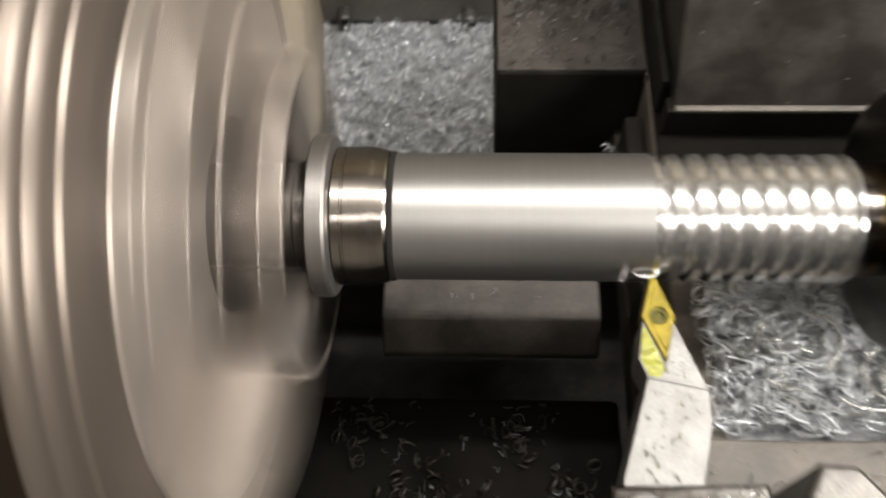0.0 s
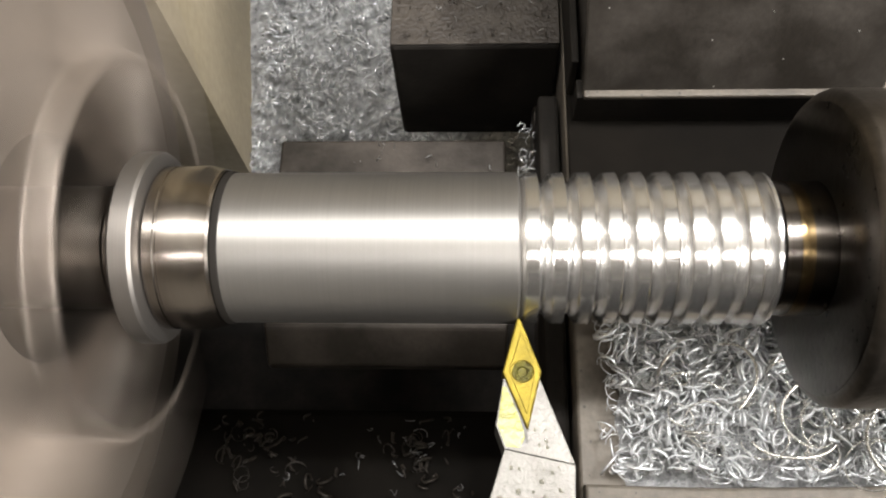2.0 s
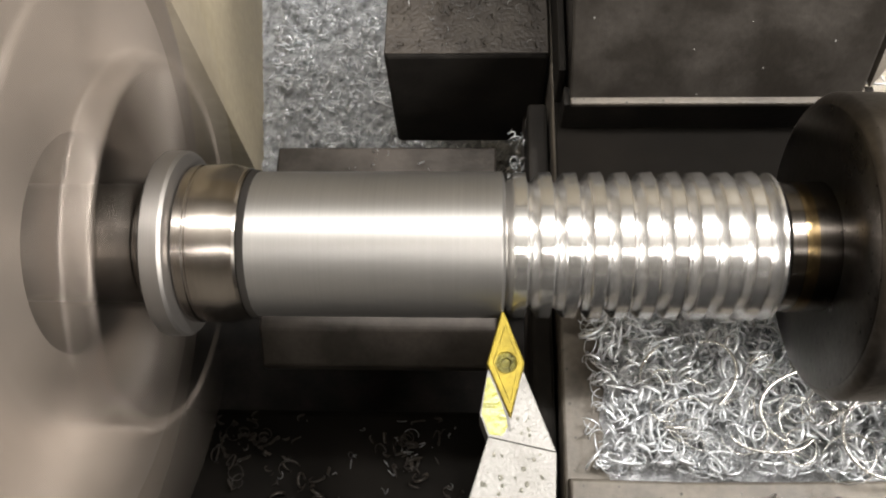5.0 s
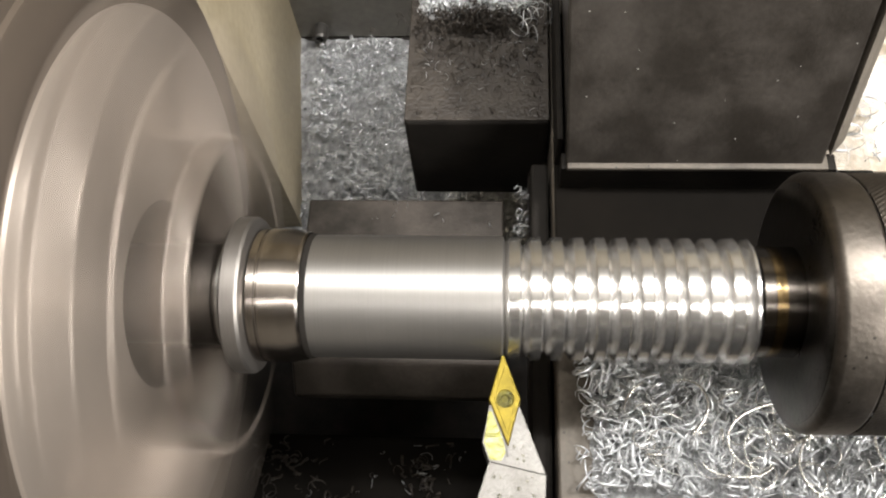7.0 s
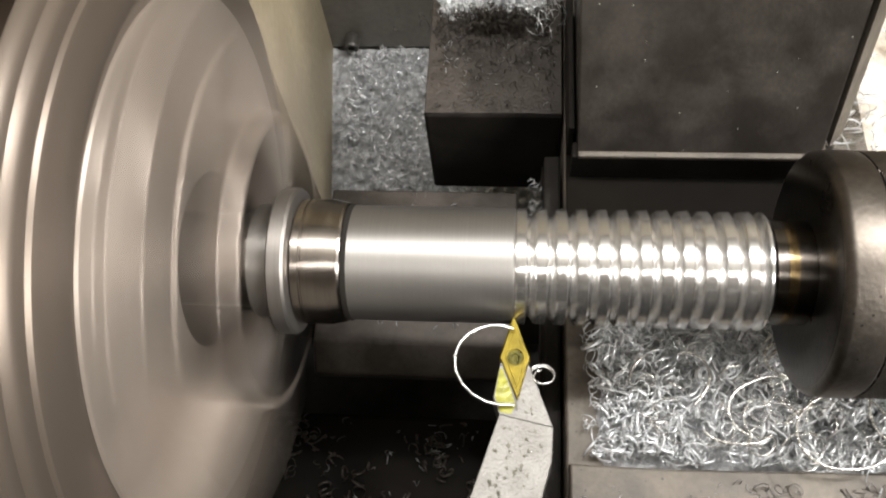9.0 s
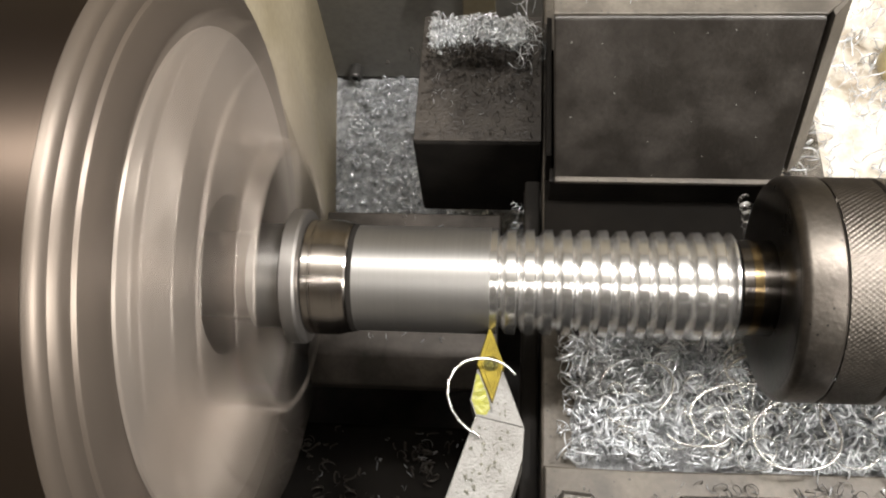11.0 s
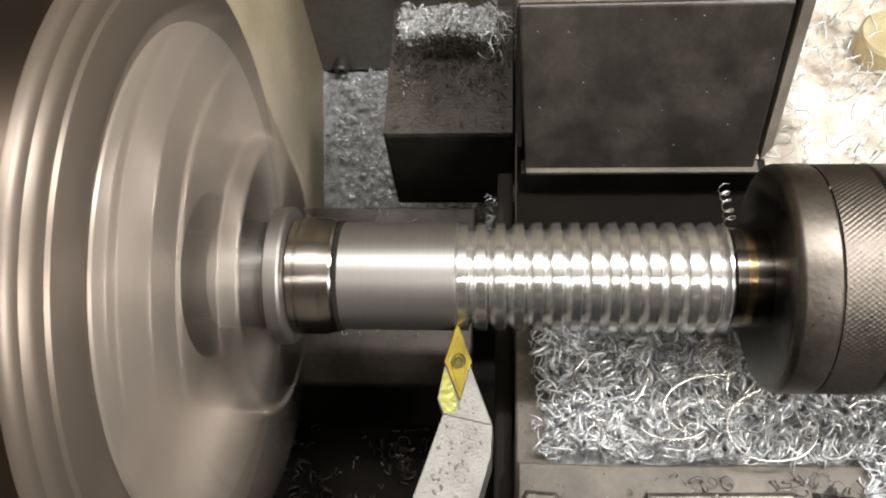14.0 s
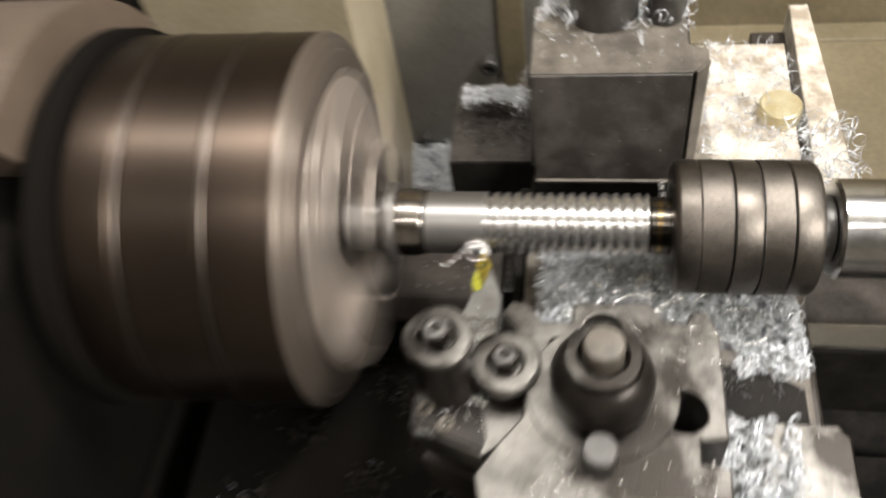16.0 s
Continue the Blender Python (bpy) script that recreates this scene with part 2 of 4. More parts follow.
def prism(outline, z0, z1, holes=(), bevel=0.4, seg=36):
    """A plate with that outline and round holes (x, y, r), from z0 up to z1, in mm."""
    bm = bmesh.new()
    loops = [outline] + [[(x + r * math.cos(2 * math.pi * k / seg), y + r * math.sin(2 * math.pi * k / seg)) for k in range(seg)] for x, y, r in holes]
    edges = []
    for loop in loops:
        vs = [bm.verts.new((x * MM, y * MM, z1 * MM)) for x, y in loop]
        edges += [bm.edges.new((vs[k], vs[(k + 1) % len(vs)])) for k in range(len(vs))]
    rim = list(edges)
    faces = [f for f in bmesh.ops.triangle_fill(bm, use_beauty=True, use_dissolve=True, edges=edges)["geom"] if isinstance(f, bmesh.types.BMFace)]
    low = bmesh.ops.extrude_face_region(bm, geom=faces)["geom"]
    bmesh.ops.translate(bm, vec=(0, 0, (z0 - z1) * MM), verts=[v for v in low if isinstance(v, bmesh.types.BMVert)])
    if bevel:
        bmesh.ops.bevel(bm, geom=[e for e in rim if e.is_valid], offset=bevel * MM, segments=2, affect="EDGES", profile=0.5)
    return bm


def hexed(x, y, r, z0, z1, bevel=0.5):
    return prism([(x + r * math.cos(math.pi * k / 3), y + r * math.sin(math.pi * k / 3)) for k in range(6)], z0, z1, bevel=bevel)


RIDERS = []


def rides(ob):
    """The thing is carried by the carriage; it is built with the tool's tip at x = 0."""
    RIDERS.append(ob)
    return ob


# ---- swarf ----
def curl_points(rng, radius, turns, pitch, steps, wild, lean=(1, 1, 0.45)):
    a0 = rng.random() * 6.283
    axis = rng.normal(size=3) * np.array(lean)
    axis /= np.linalg.norm(axis)
    u = np.cross(axis, [0.3, 0.5, 0.8])
    u /= np.linalg.norm(u)
    v = np.cross(axis, u)
    s = np.linspace(0, 1, steps)
    r = radius * (1 + wild * (s - 0.5))
    ang = a0 + s * turns * 6.283
    return (np.outer(r * np.cos(ang), u) + np.outer(r * np.sin(ang), v) + np.outer((s - 0.5) * pitch * turns, axis)), axis


def strip(points, axis, width, thick, verts, faces):
    """A thin curled strip with four sides along the points."""
    n, base = len(points), len(verts)
    d = np.gradient(points, axis=0)
    d /= np.linalg.norm(d, axis=1)[:, None] + 1e-12
    side = np.tile(axis, (n, 1)) - d * (d @ axis)[:, None]
    side /= np.linalg.norm(side, axis=1)[:, None] + 1e-12
    out = np.cross(d, side)
    taper = np.minimum(1, 0.25 + 4 * np.minimum(np.linspace(0, 1, n), np.linspace(1, 0, n)))[:, None]
    for a, b in ((1, 0.3), (0, 1), (-1, 0.3), (0, -1)):
        verts.extend((points + side * (a * width / 2) * taper + out * (b * thick / 2)).tolist())
    for k in range(4):
        for i in range(n - 1):
            p, q = base + k * n + i, base + ((k + 1) % 4) * n + i
            faces.append((p, p + 1, q + 1, q))


def from_lists(name, verts, faces, mat, smooth=True):
    me = bpy.data.meshes.new(name)
    me.from_pydata(verts, [], faces)
    me.materials.append(mat)
    me.polygons.foreach_set("use_smooth", [smooth] * len(me.polygons))
    me.update()
    return new(name, me)


def heap(name, label, count, seed, place, size=(1.2, 3.6), turns=(0.4, 2.2), width=(0.35, 0.9), mat=None, lean=(1, 1, 0.45), thick=0.16):
    """Loose swarf: place(rng) gives the middle of each curl in mm."""
    rng = np.random.default_rng(seed)
    verts, faces = [], []
    for _ in range(count):
        r = rng.uniform(*size) * (1.7 if rng.random() < 0.06 else 1)
        tn = rng.uniform(*turns)
        pts, axis = curl_points(rng, r, tn, rng.uniform(0.5, 2.2), int(7 + 9 * tn), rng.uniform(-0.6, 0.6), lean)
        strip((pts + np.array(place(rng))) * MM, axis, rng.uniform(*width) * MM, thick * MM, verts, faces)
    return tagged(from_lists(name, verts, faces, mat or SWARF), label, "swarf", kind="stuff")


def mound(name, x0, x1, y0, y1, z, height, seed, label, step=1.6):
    """A low bumpy bed of packed chips."""
    nx, ny = int((x1 - x0) / step) + 1, int((y1 - y0) / step) + 1
    verts, faces = [], []
    for j in range(ny):
        for i in range(nx):
            u, v = i / (nx - 1), j / (ny - 1)
            edge = min(1, 6 * min(u, 1 - u, v, 1 - v))
            p = Vector((x0 + u * (x1 - x0), y0 + v * (y1 - y0), seed * 7.0))
            h = 0.45 + 0.5 * noise.noise(p * 0.12) + 0.35 * noise.noise(p * 0.45)
            wob = 2.0 * noise.noise(p * 0.2 + Vector((9, 0, 0)))
            verts.append(((p.x + wob * (1 - edge)) * MM, (p.y + wob * (1 - edge)) * MM, (z + 0.05 + edge * max(0.1, h) * height) * MM))
    for j in range(ny - 1):
        for i in range(nx - 1):
            a = j * nx + i
            faces.append((a, a + 1, a + nx + 1, a + nx))
    return tagged(from_lists(name, verts, faces, MOUND, False), label, "swarf", kind="stuff")


# ---- the room ----
def room():
    for name, box, mat, label in (
            ("floor", (-2500, 3000, -2500, 2200, -1140, -1100), FLOOR, "grey concrete workshop floor"),
            ("ceiling", (-2500, 3000, -2500, 2200, 1700, 1740), WALL, "pale painted workshop ceiling"),
            ("wall_north", (-2500, 3000, 2204, 2300, -1100, 1700), WALL, "cream painted workshop wall behind the lathe"),
            ("wall_south", (-2500, 3000, -2600, -2504, -1100, 1700), WALL, "cream painted workshop wall"),
            ("wall_east", (3004, 3100, -2500, 2200, -1100, 1700), WALL, "cream painted workshop wall"),
            ("wall_west", (-2600, -2504, -2500, 2200, -1100, 1700), WALL, "cream painted workshop wall")):
        tagged(link_mesh(name, block(*box, bevel=0), mat), label, "room", kind="structure")


room()


# ---- the lathe's fixed frame ----
def bed():
    ob = thing("lathe_bed", "dark oily cast iron lathe bed with ground ways", "lathe bed")
    part("rear_way", block(118, 900, 8, 66, -150, -88, 1.5), OILY, ob, "dark oily iron way")
    # way side under the bright top: the dark gap is put into its colour
    part("prism_way", block(118, 900, -8, 7, -150, -87.1, 1.0), GREASE_AND_SHADE, ob, "side of the guide way, blackened for the gap's shade")
    part("way_top", block(118, 900, -7.6, 6.8, -87, -84, 1.2, 3), CHROME, ob, "bright ground guide way")
    part("front_way", block(60, 900, -150, -90, -190, -112, 1.5), OILY, ob)
    part("web", block(-135, 900, -89.5, -8.5, -230, -205, 1.0), DARK_PIT, ob, "web in the gap between the ways, darkened for shade")
    part("foot", block(-135, 900, -160, 230, -1100, -232, 3.0), DARK_PIT, ob, "dark machine stand")
    part("rear_tray", block(-135, 900, 67, 320, -231.5, -156, 1.0), DARK_PIT, ob, "chip tray behind the ways")
    part("tray_liner", block(186, 900, 68, 299, -155.9, -151.2, 1.0), OLIVE, ob, "olive painted tray floor")
    return ob


bed()


def headstock():
    ob = thing("headstock", "tan and beige lathe headstock behind the chuck, housing darkened for shade", "headstock")
    # housing is painted dark in place of the darkness beside the chuck
    part("housing", block(-420, -152, -150, 160, -110, 55, 10, 4), DARK_SHADE_PAINT, ob, "housing coloured near black for shadow")
    arc = [radians(24 + 3 * k) for k in range(31)]
    outline = [(101 * math.cos(a), 101 * math.sin(a)) for a in arc] + [(64 * math.cos(a), 64 * math.sin(a)) for a in reversed(arc)]
    hood = prism(outline, 0, 270, bevel=4.0)
    bmesh.ops.transform(hood, matrix=Matrix(((0, 0, -1, -0.1465), (1, 0, 0, 0), (0, 1, 0, 0), (0, 0, 0, 1))), verts=hood.verts)
    bmesh.ops.recalc_face_normals(hood, faces=hood.faces)
    part("cover", hood, DARK_TAN, ob, "dark tan painted rounded spindle cover", 40)
    part("spindle_nose", turned([(-151.5, 63), (-140, 62), (-138.5, 58), (-138.1, 40)], 64), DARK_SHADE_PAINT, ob, "black spindle nose")
    part("base", block(-420, -150, -155, 210, -231, -112, 4), DARK_SHADE_PAINT, ob)
    part("end_wall", prism([(-149, 93), (-45.6, 93), (-58.8, 206.5), (-149, 206.5)], -155.5, 110, bevel=2.0), BEIGE, ob, "beige painted end wall behind the chuck")
    return ob


headstock()


def rear_panel():
    ob = thing("rear_cover_panel", "dark grey enamelled cover panel with socket screws", "panel")
    part("sheet", block(-59, 52, 199, 206, -155.5, 60, 1.2), GREY_PANEL, ob)
    part("edge_strip", block(13, 29, 196.4, 198.9, -128, 60, 0.8), OLIVE, ob, "olive painted upright strip")
    for x, z, r in ((5, -79, 6.6), (-46, -147, 3.6), (14, -148, 3.8)):
        s = upright([(0.1, 0), (r * 0.92, 0), (r, 0.6), (r, 7), (r * 0.88, 8), (r * 0.5, 8), (r * 0.5, 4.0), (0.1, 4.0)], 0, 0, 24)
        bmesh.ops.transform(s, matrix=pose(x * MM, 198.9 * MM, z * MM, 90), verts=s.verts)
        part("screw", s, BLACKED, ob, "dark socket head screw")
    return ob


rear_panel()


def splashguard():
    ob = thing("splashguard", "olive painted sheet metal splashguard behind the lathe", "splashguard")
    part("sheet", block(-150, 900, 321, 324, -231, 420, 1), OLIVE, ob)
    part("top_fold", block(-150, 900, 308, 320.8, 414, 420, 1.5), OLIVE, ob)
    part("bottom_flange", block(-150, 900, 300, 320.8, -155.6, -151, 1.5), OLIVE, ob)
    return ob


splashguard()


# ---- chuck and work ----
def jaw_piece(steps, half, inner, turn):
    """A stepped block: (radius, x) corners, spread to both sides; inner is half its width at the smallest radius."""
    least = min(r for r, _ in steps)
    bm = bmesh.new()
    vs = [[bm.verts.new((x * MM, side * (inner if r == least else half) * MM, r * MM)) for r, x in steps] for side in (-1, 1)]
    bm.faces.new(vs[0])
    bm.faces.new(vs[1])
    n = len(steps)
    for i in range(n):
        bm.faces.new((vs[0][i], vs[0][(i + 1) % n], vs[1][(i + 1) % n], vs[1][i]))
    bmesh.ops.bevel(bm, geom=list(bm.edges), offset=0.9 * MM, segments=3, affect="EDGES", profile=0.5)
    bmesh.ops.transform(bm, matrix=turn, verts=bm.verts)
    return bm


def chuck():
    ob = thing("lathe_chuck", "large worn steel three-jaw lathe chuck, spinning", "chuck")
    body = [(-129, 21), (-129, 80), (-127.5, 83), (-125, 84.3), (-108, 84.3), (-107.4, 83.6), (-105, 82.6), (-102.6, 83.6), (-102, 84.4), (-72.5, 84.4),
            (-71.8, 83.4), (-70.2, 82.8), (-68.6, 83.4), (-68, 84.4), (-43.4, 84.4), (-41.4, 83.9), (-40.2, 81.8)]
    part("body", turned(body + [(-40.2, 81.8), (-40.0, 81.4), (-40, 22), (-60, 21.5)], 128), CHUCK_SIDE, ob, "dark brown-grey turned chuck body", 30)
    part("inner_face", turned([(-59.9, 21.4), (-36.2, 21.4), (-35.6, 21.8), (-35.3, 22.6), (-35.3, 63.8), (-35.7, 64.7), (-36.4, 65.0)], 128, closed=False), CHUCK_FACE, ob, "turned chuck face round the bore", 30)
    face = [(-36.5, 65.0), (-36.5, 65.7), (-36.7, 75.6), (-37.1, 76.7), (-37.9, 77.3), (-38.1, 79.6), (-38.7, 80.8), (-40.1, 81.8)]
    part("face", turned(face, 128, closed=False), RIM, ob, "turned outer chuck face with rings", 30)
    part("backplate", turned([(-140, 64), (-140, 87), (-139, 88), (-129.4, 88), (-129.4, 30)], 96), DARK_SHADE_PAINT, ob, "black backplate", 30)
    # raised bands over the body's grooves, paler than its side
    for a in (-105.0, -70.2):
        part("ring", turned([(a - 1.7, 83.0), (a - 1.3, 84.5), (a - 0.9, 84.8), (a + 0.9, 84.8), (a + 1.3, 84.5), (a + 1.7, 83.0)], 128), RING, ob, "paler steel ring", 30)
    part("front_edge", turned([(-43.4, 84.2), (-43.0, 84.6), (-42.2, 84.6), (-41.0, 84.0), (-40.2, 82.9), (-39.9, 81.8)], 128, closed=False), RIM, ob, "rounded front edge, paler than the side", 30)
    for k in range(3):
        turn = Matrix.Rotation(radians(120 * k), 4, "X")
        steps = [(33.5, -17.0), (35.0, -17.0), (35.0, -22.2), (54.4, -22.2), (54.4, -23.6), (65.5, -23.6), (65.5, -30.8), (68.5, -30.8), (68.5, -35.1), (33.5, -35.1)]
        jaw = part("jaw", jaw_piece(steps, 11.0, 11.0, turn), CHUCK_FACE, ob, "stepped steel jaw", 40)
        # tip is darker than its jaw: shade round the bore, as colour
        part("jaw_tip", jaw_piece([(12.0, -17.9), (33.3, -17.2), (33.3, -35.1), (12.0, -35.1)], 11.0, 3.5, turn), SHADED_HUB, jaw, "gripping tip, bore shade in its colour", 40)
    return ob


CHUCK = chuck()

PITCH, END = 4.67, 96.7


def groove_profile():
    """Grooves side by side: a flat land, a steep flank, a round root and a slanting flank, each a little different."""
    rng = random.Random(5)
    pts = [(18.0, 12.9), (20.0, 12.9)]
    x = END - 1.2 - 16 * PITCH
    k = 0
    while x < END - 1.5:
        lip = 0.06 + 0.16 * rng.random() + (0.2 if k == 12 else 0)
        top = 13.88 + 0.05 * rng.random()
        for u, r in ((0.0, top - 0.25), (0.02, top - 0.12), (0.06, top - 0.08), (0.12, top - 0.05), (0.30, top), (0.42, top + 0.03), (0.47, top + 0.06), (0.50, top + lip), (0.515, top - 0.25), (0.57, 12.3), (0.60, 12.1), (0.68, 12.05), (0.75, 12.2), (0.80, 12.55), (0.95, 13.45), (0.985, top - 0.25)):
            pts.append((x + u * PITCH, min(r, 13.96) if x < 58 else r))
        x += PITCH
        k += 1
    last = END - 1.2
    pts = [p for p in pts if p[0] < last]
    return pts + [(last, 13.6), (last + 0.15, 13.95), (END - 0.5, 13.9), (END, 13.3), (END + 0.02, 4.0)]


def work():
    ob = thing("workpiece", "bright steel bar with freshly turned grooves, held between chuck and centre", "workpiece")
    part("held_end", turned([(-59, 9.0), (-59, 11.6), (-21.0, 11.6), (-20.4, 12.0), (-17.25, 12.0), (-17.25, 9.0)], 96), SHADED_HUB, ob, "turned end held in the jaws, coloured dark for shade", 30)
    part("flange", turned([(-17.2, 14.5), (-17.2, 17.6), (-16.8, 18.0), (-13.6, 18.0), (-13.0, 17.6), (-12.6, 16.8), (-12.5, 14.5)], 96), DULL, ob, "dull grey turned flange", 25)
    part("collar", turned([(-12.4, 14.3), (-12.4, 14.9), (-12.1, 15.3), (-10.4, 15.3), (-10.2, 15.12), (-9.9, 15.12), (-9.7, 15.3), (-4.6, 15.35), (-4.2, 15.26), (-1.7, 14.62), (-1.4, 14.66), (-0.9, 14.45), (-0.75, 14.15)], 96), GROUND, ob, "polished collar with a chamfered edge", 25)
    # black ring drawn where the gap beside the collar lies in shadow
    part("lip", turned([(-0.72, 14.1), (-0.7, 14.34), (0.0, 14.3), (0.45, 14.15), (0.55, 14.03)], 96, closed=False), GREASE_AND_SHADE, ob, "black ring for the shade between collar and bar", 30)
    part("grooved_length", turned(groove_profile(), 128), CUT, ob, "freshly cut bright grooves", 25)
    bar = part("uncut_length", turned([(-62, 10), (-62, 13.99), (-1.0, 14.0), (-0.25, 14.0), (-0.05, 13.85), (0.25, 13.2), (0.45, 12.3)], 128), TURNED, ob, "smooth uncut bar", 25)
    return ob, bar


WORK, UNCUT = work()


def knurl(x0, x1, r, pitch=1.25, depth=0.55):
    """A knurled band: crossed spiral ridges."""
    around, along = 480, max(8, int((x1 - x0) / 0.22))
    turns = round(2 * math.pi * r / pitch)
    verts, faces = [], []
    for i in range(along + 1):
        x = x0 + (x1 - x0) * i / along
        for k in range(around):
            a = 2 * math.pi * k / around
            s = (x - x0) / pitch * 0.8
            h = abs(math.sin(math.pi * (turns * a / (2 * math.pi) + s))) ** 0.8 * 0.8 + abs(math.sin(math.pi * (turns * a / (2 * math.pi) - s))) * 0.2
            rr = r - depth * (1 - h)
            verts.append((x * MM, rr * math.cos(a) * MM, rr * math.sin(a) * MM))
    for i in range(along):
        for k in range(around):
            b = (k + 1) % around
            faces.append((i * around + k, i * around + b, (i + 1) * around + b, (i + 1) * around + k))
    return verts, faces


def centre():
    ob = thing("live_centre", "worn dark steel live centre with knurled bands", "live centre")
    part("nose", turned([(END - 0.5, 4), (END + 0.3, 11.6), (END + 0.8, 12.2), (109.5, 12.3), (109.5, 5)], 96), NOSE, ob, "dark polished nose", 30)
    # coloured ring in place of the warm reflection; the nose has no band
    part("nose_reflection", turned([(END + 3.2, 12.0), (END + 3.2, 12.33), (END + 5.4, 12.33), (END + 5.4, 12.0)], 96), WARM_REFLECTION, ob, "band coloured as a warm reflection", 30)
    part("front_collar", turned([(106.2, 12.5), (106.2, 26.6), (106.6, 27.6), (107.6, 28.5), (108.2, 28.7), (115.4, 28.7), (116.0, 28.3), (116.2, 20)], 112), BODY, ob, "worn plain steel front collar", 30)
    part("front_face", turned([(106.05, 12.45), (106.0, 12.8), (106.0, 26.2), (106.15, 26.5)], 112, closed=False), FACE_STEEL, ob, "dark polished end face", 30)
    part("middle_collar", turned([(128.6, 20), (128.7, 28.0), (129.3, 28.6), (138.6, 28.6), (139.3, 28.2), (139.5, 20)], 112), BODY, ob, "", 30)
    part("rear_collar", turned([(151.4, 20), (151.5, 28.0), (152.2, 28.6), (160.6, 28.4), (162.6, 27.2), (163.2, 25), (163.4, 15)], 112), BODY, ob, "", 30)
    for a, b in ((116.3, 128.0), (140.1, 151.0)):
        v, f = knurl(a, b, 28.6)
        k = from_lists("knurled_band", v, f, BODY)
        k.parent = ob
        k["label"] = "coarse knurled grip band"
    for a in (128.0, 139.5):
        part("dark_groove", turned([(a, 20), (a, 27.2), (a + 0.62, 27.2), (a + 0.62, 20)], 96), BLACKED, ob)
    part("neck", turned([(163.4, 6), (163.4, 15), (166, 14), (170, 14), (170.5, 6)], 64), BLACKED, ob, "dark neck", 30)
    return ob


centre()


def tailstock():
    ob = thing("tailstock", "grey cast tailstock with a bright quill, on the bed", "tailstock")
    part("quill", turned([(170.5, 14), (170.6, 19.5), (172, 21), (330, 21), (330, 10)], 96), CHROME, ob, "bright ground quill", 30)
    part("housing", block(300, 420, -45, 62, -83.5, 55, 12, 4), DARK_TAN, ob, "painted cast housing")
    return ob


tailstock()
heap("rear_tray_swarf", "silvery loose steel swarf in the tray behind the ways", 1500, 11,
                          lambda g: (g.uniform(-47, 60), g.uniform(71, 193), -151.5 + abs(g.normal()) * 2.6), (0.8, 2.8), (0.5, 1.8), (0.4, 1.1), None, (1, 1, 1.2))
mound("rear_tray_chip_bed", -64, 75, 67.5, 198.5, -156, 7, 3, "packed bright steel chips in the rear tray")


# ---- the carriage ----
def saddle():
    ob = thing("saddle", "dark oily cast iron saddle carrying the cross slide", "saddle")
    bm = bmesh.new()
    sec = [(-2.5, -79), (5.8, -70.5), (62.5, -70), (62.5, -87.5), (-2.5, -83)]
    ends = [[bm.verts.new((x * MM, y * MM, z * MM)) for y, z in sec] for x in (-65, 0.5)]
    bm.faces.new(ends[0])
    bm.faces.new(ends[1])
    for i in range(len(sec)):
        bm.faces.new((ends[0][i], ends[0][(i + 1) % 5], ends[1][(i + 1) % 5], ends[1][i]))
    bmesh.ops.bevel(bm, geom=list(bm.edges), offset=0.8 * MM, segments=2, affect="EDGES", profile=0.5)
    part("rear_wing", bm, OILY, ob, "dark oily rear wing")
    # the chuck's shadow over the front wing is put into its near-black colour
    part("front_wing", block(-150, 8, -175, -11, -111.5, -95, 2.0), DARK_SHADE_PAINT, ob, "front wing strewn with chips, darkened for the chuck's shadow")
    part("middle", block(8.5, 150, -175, 150, -87.5, -71, 1.5), OILY, ob)
    part("front_skirt", block(8.5, 150, -175, -91, -111, -88, 1.0), OILY, ob)
    part("side_rail", block(8.6, 14.0, -170, 66, -70.9, -52, 1.0), GREASE_AND_SHADE, ob, "dark slide way")
    return rides(ob)


saddle()


def cross_slide():
    ob = thing("cross_slide", "ground iron cross slide strewn with swarf", "cross slide")
    part("table", prism([(14.8, -170), (139, -170), (140, -20), (152, 40), (153.5, 170), (14.8, 170)], -70.5, -45, bevel=0.8), SLIDE, ob, "grey ground table")
    part("bright_plate", prism([(93, 58), (150.5, 58), (153, 168), (93, 168)], -44.9, -42.5, bevel=0.4), PALE_SLIDE, ob, "pale plate")
    part("gib_bar", prism([(157, 60), (176, 60), (171, 205), (160, 205)], -70, -44, bevel=1.0), PALE_SLIDE, ob, "pale side bar")
    part("gib_bracket", block(140, 172, 150, 200, -70.8, -60, 1), OILY, ob)
    part("plug", upright([(0.1, -42.6), (10.4, -42.6), (11, -42), (11, -33.6), (10.2, -32.8), (0.1, -32.8)], 143, 109, 48), BRASSY_PLUG, ob, "pale yellow metal plug", 30)
    return rides(ob)


cross_slide()


